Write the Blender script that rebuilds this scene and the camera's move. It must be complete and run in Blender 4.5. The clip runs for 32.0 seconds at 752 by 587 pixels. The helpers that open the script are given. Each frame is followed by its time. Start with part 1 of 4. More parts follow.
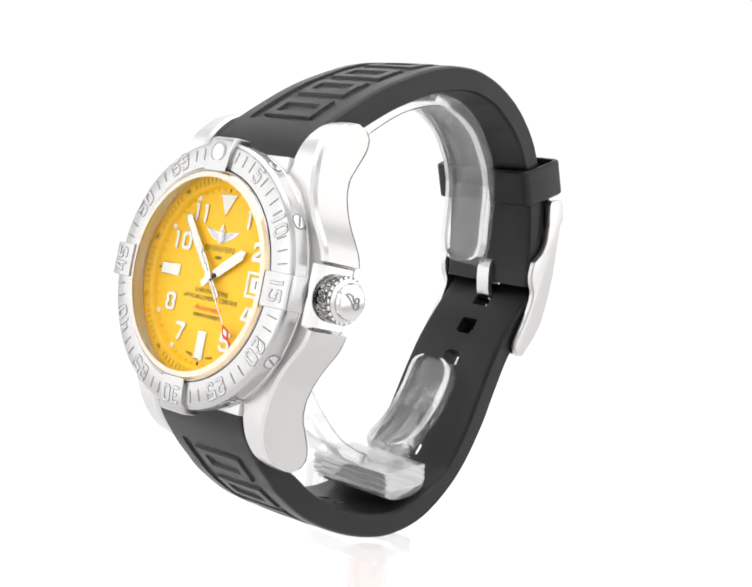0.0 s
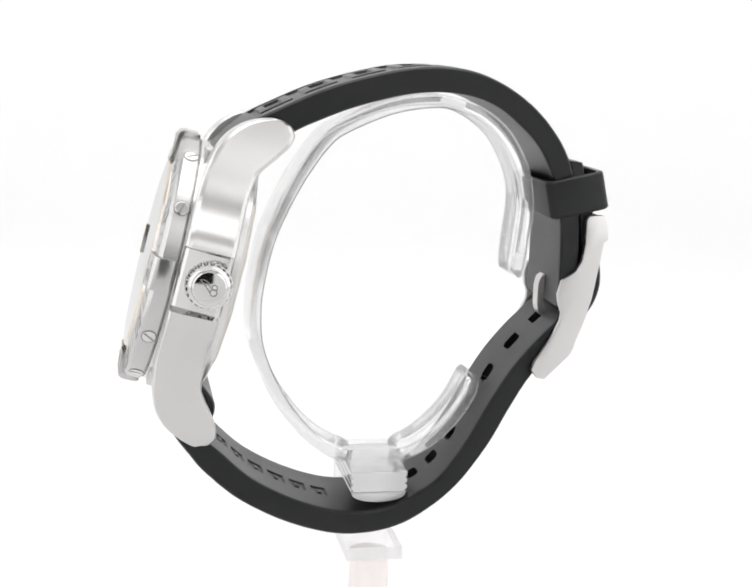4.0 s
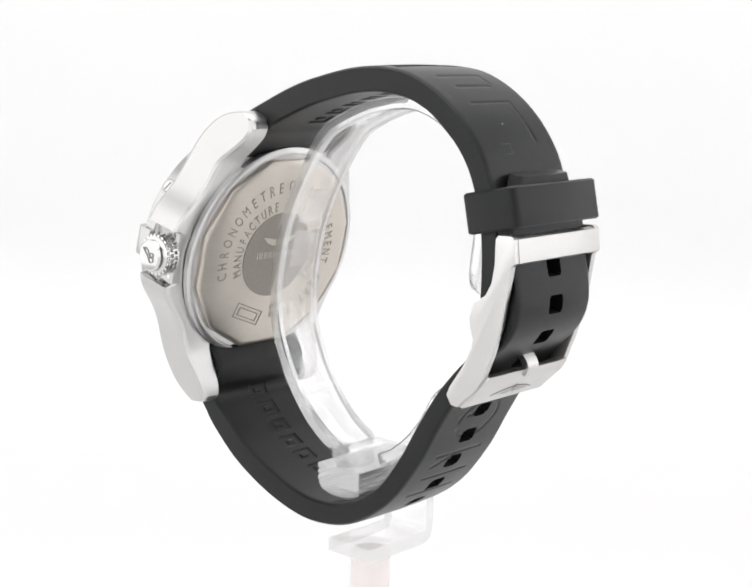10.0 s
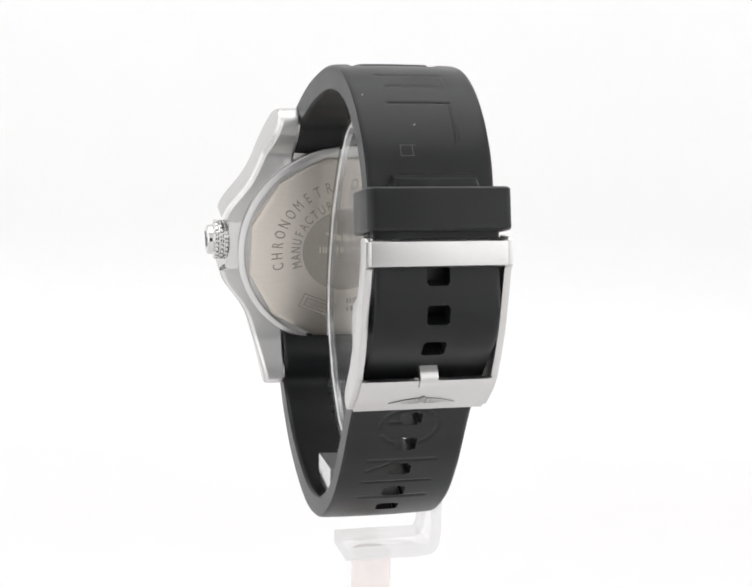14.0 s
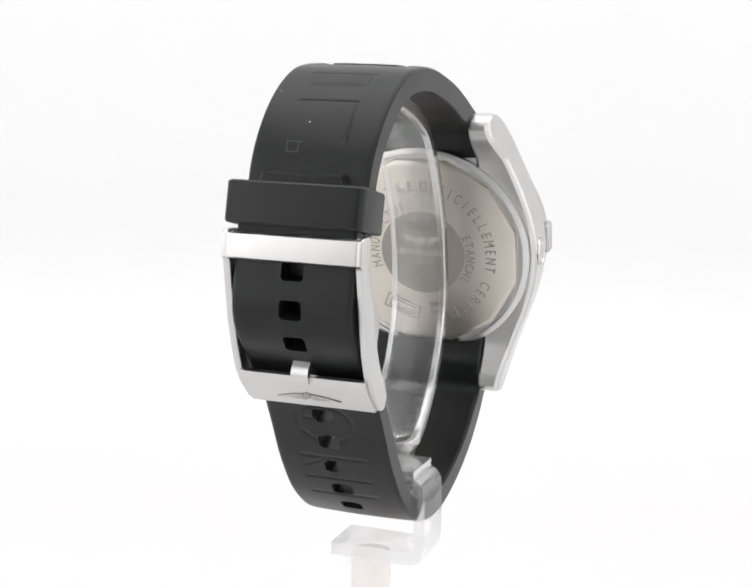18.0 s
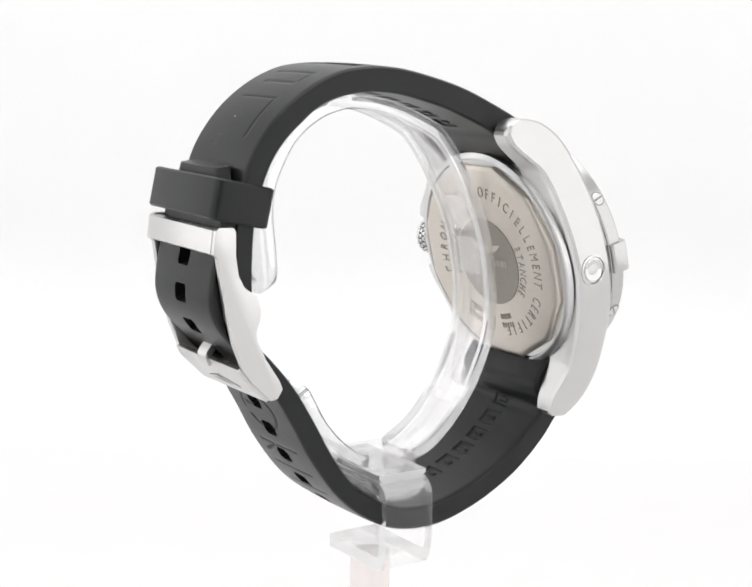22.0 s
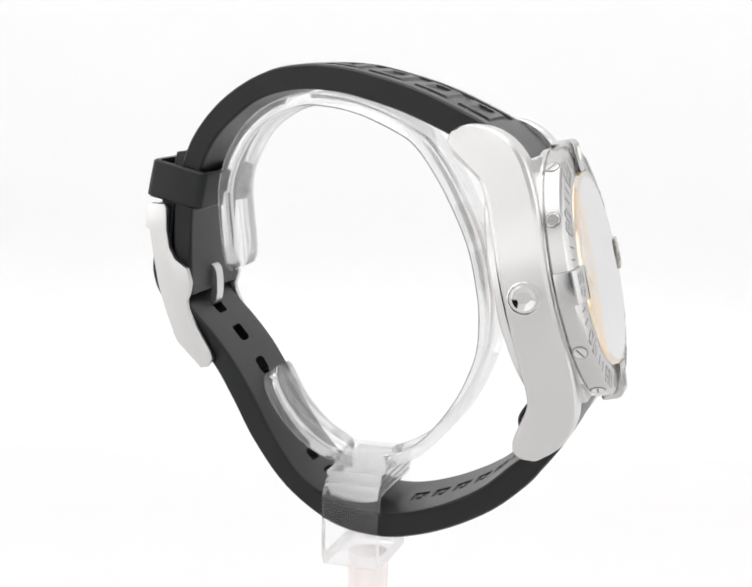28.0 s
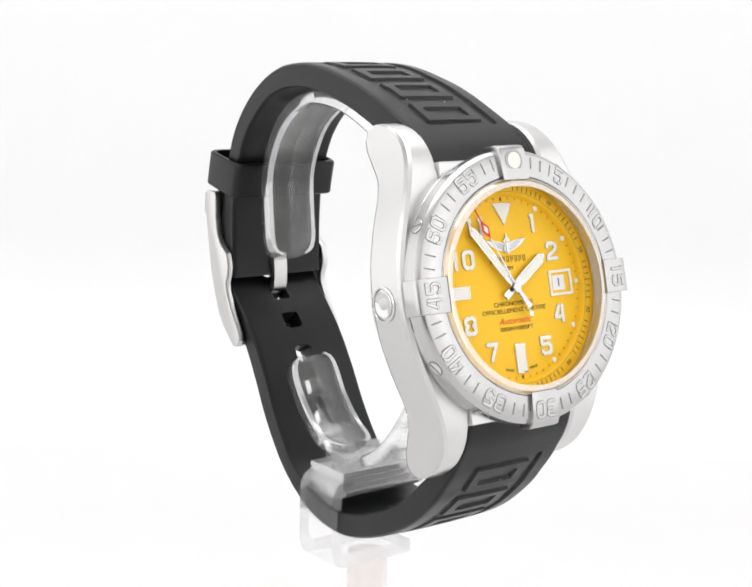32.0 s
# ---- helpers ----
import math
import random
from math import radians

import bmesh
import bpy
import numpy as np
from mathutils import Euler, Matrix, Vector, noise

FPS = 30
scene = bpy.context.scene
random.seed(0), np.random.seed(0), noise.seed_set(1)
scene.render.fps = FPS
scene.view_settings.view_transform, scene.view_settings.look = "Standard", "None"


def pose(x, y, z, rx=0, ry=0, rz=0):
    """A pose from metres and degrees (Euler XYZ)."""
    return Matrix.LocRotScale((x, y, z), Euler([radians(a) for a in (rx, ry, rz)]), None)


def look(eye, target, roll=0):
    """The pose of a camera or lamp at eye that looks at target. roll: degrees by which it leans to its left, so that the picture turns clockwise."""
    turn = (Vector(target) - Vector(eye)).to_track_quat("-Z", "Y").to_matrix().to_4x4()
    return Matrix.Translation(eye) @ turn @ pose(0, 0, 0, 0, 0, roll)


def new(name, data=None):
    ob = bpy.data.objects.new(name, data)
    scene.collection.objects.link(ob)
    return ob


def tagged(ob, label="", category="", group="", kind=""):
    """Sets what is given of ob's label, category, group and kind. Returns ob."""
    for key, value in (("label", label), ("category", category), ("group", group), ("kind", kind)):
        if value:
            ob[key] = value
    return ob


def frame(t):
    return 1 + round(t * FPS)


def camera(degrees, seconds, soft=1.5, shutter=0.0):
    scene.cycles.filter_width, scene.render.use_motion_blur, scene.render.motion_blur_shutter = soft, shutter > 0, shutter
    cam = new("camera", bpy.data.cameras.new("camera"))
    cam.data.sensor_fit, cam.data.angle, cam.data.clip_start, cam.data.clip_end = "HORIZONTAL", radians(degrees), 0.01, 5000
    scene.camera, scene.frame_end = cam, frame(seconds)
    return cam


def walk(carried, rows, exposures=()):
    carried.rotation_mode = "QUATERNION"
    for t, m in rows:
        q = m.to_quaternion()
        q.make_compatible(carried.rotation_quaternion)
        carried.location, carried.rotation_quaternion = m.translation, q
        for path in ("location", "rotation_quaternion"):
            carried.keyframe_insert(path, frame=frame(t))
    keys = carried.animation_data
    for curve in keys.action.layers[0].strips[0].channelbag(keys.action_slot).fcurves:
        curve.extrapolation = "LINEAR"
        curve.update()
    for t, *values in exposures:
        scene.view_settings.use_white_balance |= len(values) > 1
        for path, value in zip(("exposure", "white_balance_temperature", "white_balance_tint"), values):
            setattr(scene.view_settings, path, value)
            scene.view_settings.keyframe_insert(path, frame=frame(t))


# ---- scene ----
# ---------------------------------------------------------------- camera
LIFT = 0.130                       # rig zero above the floor
cam = camera(28.94, 32.0, soft=1.9)
EYE = Vector((0.0002, -0.2544, 0.0221 + LIFT))
PITCH = radians(-10.078)
AIM = EYE + Vector((0, math.cos(PITCH), math.sin(PITCH)))
walk(cam, [(0.0, look(EYE, AIM, 1.291)), (32.0, look(EYE, AIM, 1.291))], [(0.0, 0.16), (1.0, 0.21), (2.0, 0.21), (3.0, 0.1), (4.5, 0.04), (6.0, 0.02), (20.0, 0.0), (32.0, 0.0)])

# turntable angle of the watch and its stand, in degrees
START = -44.73
SPIN = [(0, 0), (1.5, -13.1), (3, -26.3), (6, -52.7), (9, -78.7), (11, -95.6), (13, -112.6), (14.5, -125.3), (16.5, -142.3),
        (19, -164.0), (21, -181.5), (23, -199.2), (25.5, -221.1), (28, -242.6), (30, -260.1), (32, -277.8)]

# ---------------------------------------------------------------- world and lamps
world = bpy.data.worlds.new("world")
scene.world = world
world.use_nodes = True
world.node_tree.nodes["Background"].inputs[0].default_value = (0.75, 0.78, 0.82, 1)
world.node_tree.nodes["Background"].inputs[1].default_value = 0.25


def area(name, eye, target, sx, sy, watts, colour=(1, 1, 1)):
    data = bpy.data.lights.new(name, "AREA")
    data.shape, data.size, data.size_y, data.energy, data.color = "RECTANGLE", sx, sy, watts, colour
    ob = new(name, data)
    ob.matrix_basis = look(eye, target)
    return ob


area("ceiling_panel", (0, 0.02, 0.60), (0, 0.0201, 0), 0.62, 0.50, 1.70, (0.992, 0.99, 1.0))
area("side_panel_left", (-0.42, -0.05, 0.24), (0, 0, 0.14), 0.58, 0.46, 0.58, (0.995, 0.995, 1.0))
area("side_panel_right", (0.42, -0.05, 0.24), (0, 0, 0.14), 0.58, 0.46, 0.54, (0.995, 0.995, 1.0))
area("front_panel_left", (-0.29, -0.33, 0.25), (0, 0, 0.12), 0.34, 0.44, 0.29)
area("front_panel_right", (0.29, -0.33, 0.25), (0, 0, 0.12), 0.34, 0.44, 0.29)


# ---------------------------------------------------------------- materials
def material(name, colour, rough=0.5, metal=0.0, var=0.06, scale=400.0, bump=0.0, bump_scale=3000.0,
             transmission=0.0, ior=1.45, stretch=None, rough_var=0.0, coat=0.0, specular=0.5):
    m = bpy.data.materials.new(name)
    m.use_nodes = True
    nt = m.node_tree
    b = nt.nodes["Principled BSDF"]
    b.inputs["Roughness"].default_value = rough
    b.inputs["Metallic"].default_value = metal
    b.inputs["IOR"].default_value = ior
    b.inputs["Transmission Weight"].default_value = transmission
    b.inputs["Coat Weight"].default_value = coat
    b.inputs["Specular IOR Level"].default_value = specular
    tc = nt.nodes.new("ShaderNodeTexCoord")
    mp = nt.nodes.new("ShaderNodeMapping")
    nt.links.new(tc.outputs["Object"], mp.inputs[0])
    if stretch:
        mp.inputs["Scale"].default_value = stretch
    n1 = nt.nodes.new("ShaderNodeTexNoise")
    n1.inputs["Scale"].default_value, n1.inputs["Detail"].default_value = scale, 6
    nt.links.new(mp.outputs[0], n1.inputs["Vector"])
    mix = nt.nodes.new("ShaderNodeMix")
    mix.data_type = "RGBA"
    lo = [max(0, c * (1 - var)) for c in colour]
    hi = [min(1, c * (1 + var)) for c in colour]
    mix.inputs["A"].default_value, mix.inputs["B"].default_value = (*lo, 1), (*hi, 1)
    nt.links.new(n1.outputs["Fac"], mix.inputs["Factor"])
    nt.links.new(mix.outputs["Result"], b.inputs["Base Color"])
    if rough_var:
        mr = nt.nodes.new("ShaderNodeMapRange")
        mr.inputs["To Min"].default_value, mr.inputs["To Max"].default_value = rough - rough_var, rough + rough_var
        n3 = nt.nodes.new("ShaderNodeTexNoise")
        n3.inputs["Scale"].default_value, n3.inputs["Detail"].default_value = scale * 0.35, 4
        nt.links.new(tc.outputs["Object"], n3.inputs["Vector"])
        nt.links.new(n3.outputs["Fac"], mr.inputs["Value"])
        nt.links.new(mr.outputs[0], b.inputs["Roughness"])
    if bump:
        n2 = nt.nodes.new("ShaderNodeTexNoise")
        n2.inputs["Scale"].default_value, n2.inputs["Detail"].default_value = bump_scale, 5
        nt.links.new(mp.outputs[0], n2.inputs["Vector"])
        bp = nt.nodes.new("ShaderNodeBump")
        bp.inputs["Strength"].default_value, bp.inputs["Distance"].default_value = bump, 0.0001
        nt.links.new(n2.outputs["Fac"], bp.inputs["Height"])
        nt.links.new(bp.outputs[0], b.inputs["Normal"])
    return m


def clear_pane(name, rise, strength):
    """Thin clear glass: see-through, with a sharp gloss that grows towards grazing angles."""
    m = bpy.data.materials.new(name)
    m.use_nodes = True
    nt = m.node_tree
    nt.nodes.remove(nt.nodes["Principled BSDF"])
    mix, clear, gloss = nt.nodes.new("ShaderNodeMixShader"), nt.nodes.new("ShaderNodeBsdfTransparent"), nt.nodes.new("ShaderNodeBsdfGlossy")
    facing, power = nt.nodes.new("ShaderNodeLayerWeight"), nt.nodes.new("ShaderNodeMath")
    facing.inputs["Blend"].default_value = 0.5
    power.operation = "POWER"
    power.inputs[1].default_value = rise
    nt.links.new(facing.outputs["Facing"], power.inputs[0])
    gloss.inputs["Roughness"].default_value = 0.02
    gain = nt.nodes.new("ShaderNodeMath")
    gain.operation, gain.use_clamp = "MULTIPLY", True
    gain.inputs[1].default_value = strength
    nt.links.new(power.outputs[0], gain.inputs[0])
    nt.links.new(gain.outputs[0], mix.inputs[0])
    nt.links.new(clear.outputs[0], mix.inputs[1])
    nt.links.new(gloss.outputs[0], mix.inputs[2])
    nt.links.new(mix.outputs[0], nt.nodes["Material Output"].inputs["Surface"])
    return m


def acrylic(name, colour, bend, milk, gloss0, rise, gain, rough, bump=0.0):
    """Clear plastic: partly bending, partly straight see-through, some milky scatter, gloss that grows at grazing angles."""
    m = bpy.data.materials.new(name)
    m.use_nodes = True
    nt = m.node_tree
    nt.nodes.remove(nt.nodes["Principled BSDF"])

    def node(kind):
        return nt.nodes.new(kind)

    def mixed(fac, one, two):
        x = node("ShaderNodeMixShader")
        x.inputs[0].default_value = fac
        nt.links.new(one.outputs[0], x.inputs[1])
        nt.links.new(two.outputs[0], x.inputs[2])
        return x
    clear, refr, diff, back, gloss = (node("ShaderNodeBsdf" + k) for k in ("Transparent", "Glass", "Diffuse", "Translucent", "Glossy"))
    refr.inputs["IOR"].default_value, refr.inputs["Roughness"].default_value = 1.47, rough * 0.5
    gloss.inputs["Roughness"].default_value = rough
    tint = node("ShaderNodeMix")
    tint.data_type = "RGBA"
    tint.inputs["A"].default_value = (*colour, 1)
    tint.inputs["B"].default_value = (*[c * 0.95 for c in colour], 1)
    noise = node("ShaderNodeTexNoise")
    noise.inputs["Scale"].default_value, noise.inputs["Detail"].default_value = 260, 5
    coords = node("ShaderNodeTexCoord")
    nt.links.new(coords.outputs["Object"], noise.inputs["Vector"])
    nt.links.new(noise.outputs["Fac"], tint.inputs["Factor"])
    for b in (diff, back):
        nt.links.new(tint.outputs["Result"], b.inputs["Color"])
    body = mixed(milk, mixed(bend, clear, refr), mixed(0.55, diff, back))
    facing, power, total = node("ShaderNodeLayerWeight"), node("ShaderNodeMath"), node("ShaderNodeMath")
    facing.inputs["Blend"].default_value = 0.5
    power.operation, power.inputs[1].default_value = "POWER", rise
    total.operation, total.use_clamp = "MULTIPLY_ADD", True
    total.inputs[1].default_value, total.inputs[2].default_value = gain, gloss0
    nt.links.new(facing.outputs["Facing"], power.inputs[0])
    nt.links.new(power.outputs[0], total.inputs[0])
    out = mixed(0.1, body, gloss)
    nt.links.new(total.outputs[0], out.inputs[0])
    if bump:
        grain, bp = node("ShaderNodeTexNoise"), node("ShaderNodeBump")
        grain.inputs["Scale"].default_value, grain.inputs["Detail"].default_value = 420, 3
        nt.links.new(coords.outputs["Object"], grain.inputs["Vector"])
        bp.inputs["Strength"].default_value, bp.inputs["Distance"].default_value = bump, 0.0004
        nt.links.new(grain.outputs["Fac"], bp.inputs["Height"])
        for b in (refr, gloss):
            nt.links.new(bp.outputs[0], b.inputs["Normal"])
    nt.links.new(out.outputs[0], nt.nodes["Material Output"].inputs["Surface"])
    return m


BRUSHED = material("brushed_steel", (0.60, 0.592, 0.582), 0.30, 1.0, 0.05, 900, 0.10, 2500, stretch=(1, 8, 8), rough_var=0.05)
SATIN = material("satin_steel", (0.51, 0.506, 0.5), 0.24, 1.0, 0.04, 700, 0.06, 2500, stretch=(8, 1, 1), rough_var=0.04)
CASE_STEEL = material("satin_case_steel", (0.66, 0.655, 0.648), 0.33, 1.0, 0.04, 700, 0.06, 2500, stretch=(8, 1, 1), rough_var=0.04)
POLISHED = material("polished_steel", (0.62, 0.615, 0.607), 0.07, 1.0, 0.03, 300, rough_var=0.03)
# dark marks, and the shade painted round the bezel numerals
MARK_AND_SHADE = material("dark_mark_and_edge_shade", (0.27, 0.265, 0.26), 0.5, 0.9, 0.1, 1500)
BLASTED = material("blasted_steel", (0.36, 0.357, 0.352), 0.42, 1.0, 0.08, 1500, 0.2, 6000)
FLANK = material("softly_polished_steel", (0.57, 0.562, 0.554), 0.23, 1.0, 0.03, 300, rough_var=0.03)
BACK_STEEL = material("case_back_steel", (0.60, 0.56, 0.505), 0.36, 1.0, 0.06, 500, 0.06, 3000, stretch=(1, 1, 6), rough_var=0.05)
ENGRAVED = material("engraved_steel", (0.34, 0.318, 0.285), 0.5, 0.9, 0.1, 1500)
RUBBER = material("black_rubber", (0.009, 0.0095, 0.0098), 0.33, 0.0, 0.18, 250, 0.25, 5000, rough_var=0.06, specular=0.33)
YELLOW = material("yellow_dial_lacquer", (0.97, 0.565, 0.02), 0.45, 0.0, 0.02, 300, 0.04, 4000, specular=0.35)
LUME = material("pale_luminous_paint", (0.86, 0.84, 0.76), 0.55, 0.0, 0.03, 900)
WHITE = material("white_paint", (0.85, 0.85, 0.84), 0.5, 0.0, 0.02, 900)
BLACK = material("black_print", (0.02, 0.02, 0.02), 0.6, 0.0, 0.1, 900)
BROWN = material("fine_brown_print", (0.30, 0.13, 0.01), 0.6, 0.0, 0.1, 900)
RED = material("red_print", (0.72, 0.05, 0.02), 0.5, 0.0, 0.05, 900)
CHAMPAGNE = material("champagne_flange", (0.83, 0.73, 0.60), 0.4, 0.5, 0.04, 500)
CRYSTAL = clear_pane("sapphire_crystal", 7.0, 5.0)
CRYSTAL_INNER = clear_pane("uncoated_crystal_side", 7.0, 0.15)
ACRYLIC = acrylic("clear_acrylic", (0.98, 0.98, 0.98), 0.10, 0.025, 0.04, 3.0, 0.4, 0.03)
# cloudy edges, whitened to paint light gathered inside the acrylic
CLOUDY_BRIGHT = acrylic("cloudy_acrylic_painted_bright", (0.985, 0.98, 0.98), 0.08, 0.16, 0.46, 2.6, 0.6, 0.14)
BLOCK = acrylic("thick_moulded_acrylic", (0.985, 0.982, 0.982), 1.0, 0.34, 0.26, 2.6, 0.8, 0.04, 0.2)
# milky white paints the bright tent that a clear bevel would refract
CRYSTAL_EDGE = acrylic("whitened_crystal_bevel", (0.93, 0.925, 0.92), 0.5, 0.34, 0.42, 2.6, 0.5, 0.1)
# clamp edges, whitened more strongly for the same guided light
CLAMP_EDGE = acrylic("sawn_acrylic_painted_bright", (0.99, 0.988, 0.988), 0.30, 0.40, 0.50, 2.6, 0.6, 0.14)
POLE_MAT = acrylic("frosted_acrylic", (0.95, 0.85, 0.81), 0.05, 0.34, 0.03, 4.0, 0.5, 0.3)
GREY_WEAR = material("chalky_wear", (0.09, 0.09, 0.09), 0.8, 0.0, 0.6, 2500)
# one white paper in two tones: the darker floor paints the light's falloff
DIM_PAPER = material("white_sheet_dimmed_floor", (0.772, 0.765, 0.764), 0.8, 0.0, 0.012, 6, 0.03, 300)
BRIGHT_PAPER = material("white_sheet_brighter_back", (0.815, 0.813, 0.811), 0.8, 0.0, 0.012, 6, 0.03, 300)
TENT = material("white_tent_cloth", (0.86, 0.86, 0.86), 0.9, 0.0, 0.02, 20, 0.1, 900)
DARK = material("dark_room_cloth", (0.03, 0.03, 0.032), 0.9, 0.0, 0.1, 30)


# ---------------------------------------------------------------- mesh helpers, all in millimetres
def part(name, verts, faces, mat, parent, label="", smooth=False, sharp=35.0, bevel=0.0, m=None):
    me = bpy.data.meshes.new(name)
    me.from_pydata([(x * 0.001, y * 0.001, z * 0.001) for x, y, z in verts], [], faces)
    bm = bmesh.new()
    bm.from_mesh(me)
    if bevel:
        edges = [e for e in bm.edges if len(e.link_faces) == 2 and e.calc_face_angle(0) > radians(30)]
        bmesh.ops.bevel(bm, geom=edges, offset=bevel * 0.001, segments=2, affect="EDGES", profile=0.6)
    bmesh.ops.recalc_face_normals(bm, faces=bm.faces)
    if smooth or bevel:
        for f in bm.faces:
            f.smooth = True
        for e in bm.edges:
            if len(e.link_faces) == 2 and e.calc_face_angle(0) > radians(sharp):
                e.smooth = False
    bm.to_mesh(me)
    bm.free()
    me.materials.append(mat)
    ob = new(name, me)
    ob.parent = parent
    if m is not None:
        ob.matrix_basis = m
    return tagged(ob, label)


def face_point(x, y, z):
    """Dial coordinates (right to 3, up to 12, out of the dial) to rig coordinates."""
    return (CX + x, CP + y * ST - z * CT, CZ + y * CT + z * ST)


TILT = radians(14.2)
ST, CT = math.sin(TILT), math.cos(TILT)
CX, CP, CZ = -0.35, -37.25, -16.12


def on_face(verts):
    return [face_point(*v) for v in verts]


def on_dial(verts):
    """The dial sits a little off the middle of the case."""
    return [face_point(x - 0.15, y - 0.15, z) for x, y, z in verts]


def on_bezel(verts):
    return [face_point(x - 0.05, y - 0.1, z) for x, y, z in verts]


def box(x0, x1, y0, y1, z0, z1):
    v = [(x, y, z) for z in (z0, z1) for y in (y0, y1) for x in (x0, x1)]
    f = [(0, 2, 3, 1), (4, 5, 7, 6), (0, 1, 5, 4), (2, 6, 7, 3), (0, 4, 6, 2), (1, 3, 7, 5)]
    return v, f


def join(*pieces):
    vs, fs = [], []
    for v, f in pieces:
        k = len(vs)
        vs += list(v)
        fs += [tuple(i + k for i in q) for q in f]
    return vs, fs


def prism(outline, z0, z1):
    """An outline in x, y, drawn out from z0 to z1."""
    n = len(outline)
    v = [(x, y, z0) for x, y in outline] + [(x, y, z1) for x, y in outline]
    f = [tuple(range(n - 1, -1, -1)), tuple(range(n, 2 * n))]
    f += [(i, (i + 1) % n, n + (i + 1) % n, n + i) for i in range(n)]
    return v, f


def lathe(profile, n=96, closed=True):
    """A profile of (radius, z) turned round z."""
    v, f, k = [], [], len(profile)
    for i in range(n):
        a = 2 * math.pi * i / n
        v += [(r * math.cos(a), r * math.sin(a), z) for r, z in profile]
    last = k if closed else k - 1
    for i in range(n):
        for j in range(last):
            f.append((i * k + j, ((i + 1) % n) * k + j, ((i + 1) % n) * k + (j + 1) % k, i * k + (j + 1) % k))
    return v, f


def disc(r, z0, z1, n=64):
    return prism([(r * math.cos(2 * math.pi * i / n), r * math.sin(2 * math.pi * i / n)) for i in range(n)], z0, z1)


def turned(vf, clock, r=0.0, z=0.0):
    """Turns a piece clockwise about the dial centre after moving it out by r along y."""
    a = -radians(clock)
    c, s = math.cos(a), math.sin(a)
    return [(x * c - (y + r) * s, x * s + (y + r) * c, zz + z) for x, y, zz in vf[0]], vf[1]


def moved(vf, dx, dy, dz=0.0):
    return [(x + dx, y + dy, z + dz) for x, y, z in vf[0]], vf[1]


def lettering(text, size, depth, width=1.0, spacing=1.0):
    """Built-in font as a solid, centred, in millimetres."""
    cu = bpy.data.curves.new("lettering", "FONT")
    cu.body, cu.size, cu.extrude = text, size, depth / 2
    cu.align_x, cu.align_y, cu.resolution_u, cu.space_character = "CENTER", "CENTER", 3, spacing
    ob = bpy.data.objects.new("lettering", cu)
    scene.collection.objects.link(ob)
    me = ob.evaluated_get(bpy.context.evaluated_depsgraph_get()).to_mesh()
    v = [(p.co.x * width, p.co.y, p.co.z) for p in me.vertices]
    f = [tuple(p.vertices) for p in me.polygons]
    bpy.data.objects.remove(ob)
    bpy.data.curves.remove(cu)
    return v, f


def spline(points, step):
    """A smooth line through points of any dimension, resampled at about even steps."""
    p = [np.array(q, float) for q in points]
    p = [2 * p[0] - p[1]] + p + [2 * p[-1] - p[-2]]
    out = []
    for i in range(1, len(p) - 2):
        for t in np.linspace(0, 1, 40, endpoint=False):
            out.append(0.5 * (2 * p[i] + (p[i + 1] - p[i - 1]) * t + (2 * p[i - 1] - 5 * p[i] + 4 * p[i + 1] - p[i + 2]) * t * t
                              + (3 * p[i] - p[i - 1] - 3 * p[i + 1] + p[i + 2]) * t ** 3))
    out.append(p[-2])
    out = np.array(out)
    s = np.concatenate([[0], np.cumsum(np.linalg.norm(np.diff(out[:, :2], axis=0), axis=1))])
    n = max(2, int(round(s[-1] / step)) + 1)
    k = np.linspace(0, s[-1], n)
    return np.stack([np.interp(k, s, out[:, j]) for j in range(out.shape[1])], 1), k


# ---------------------------------------------------------------- the light tent
def sheet(name, verts, faces, mat, label, kind="structure"):
    me = bpy.data.meshes.new(name)
    me.from_pydata(verts, [], faces)
    for p in me.polygons:
        p.use_smooth = True
    me.materials.append(mat)
    ob = new(name, me)
    return tagged(ob, label, "backdrop", kind=kind)


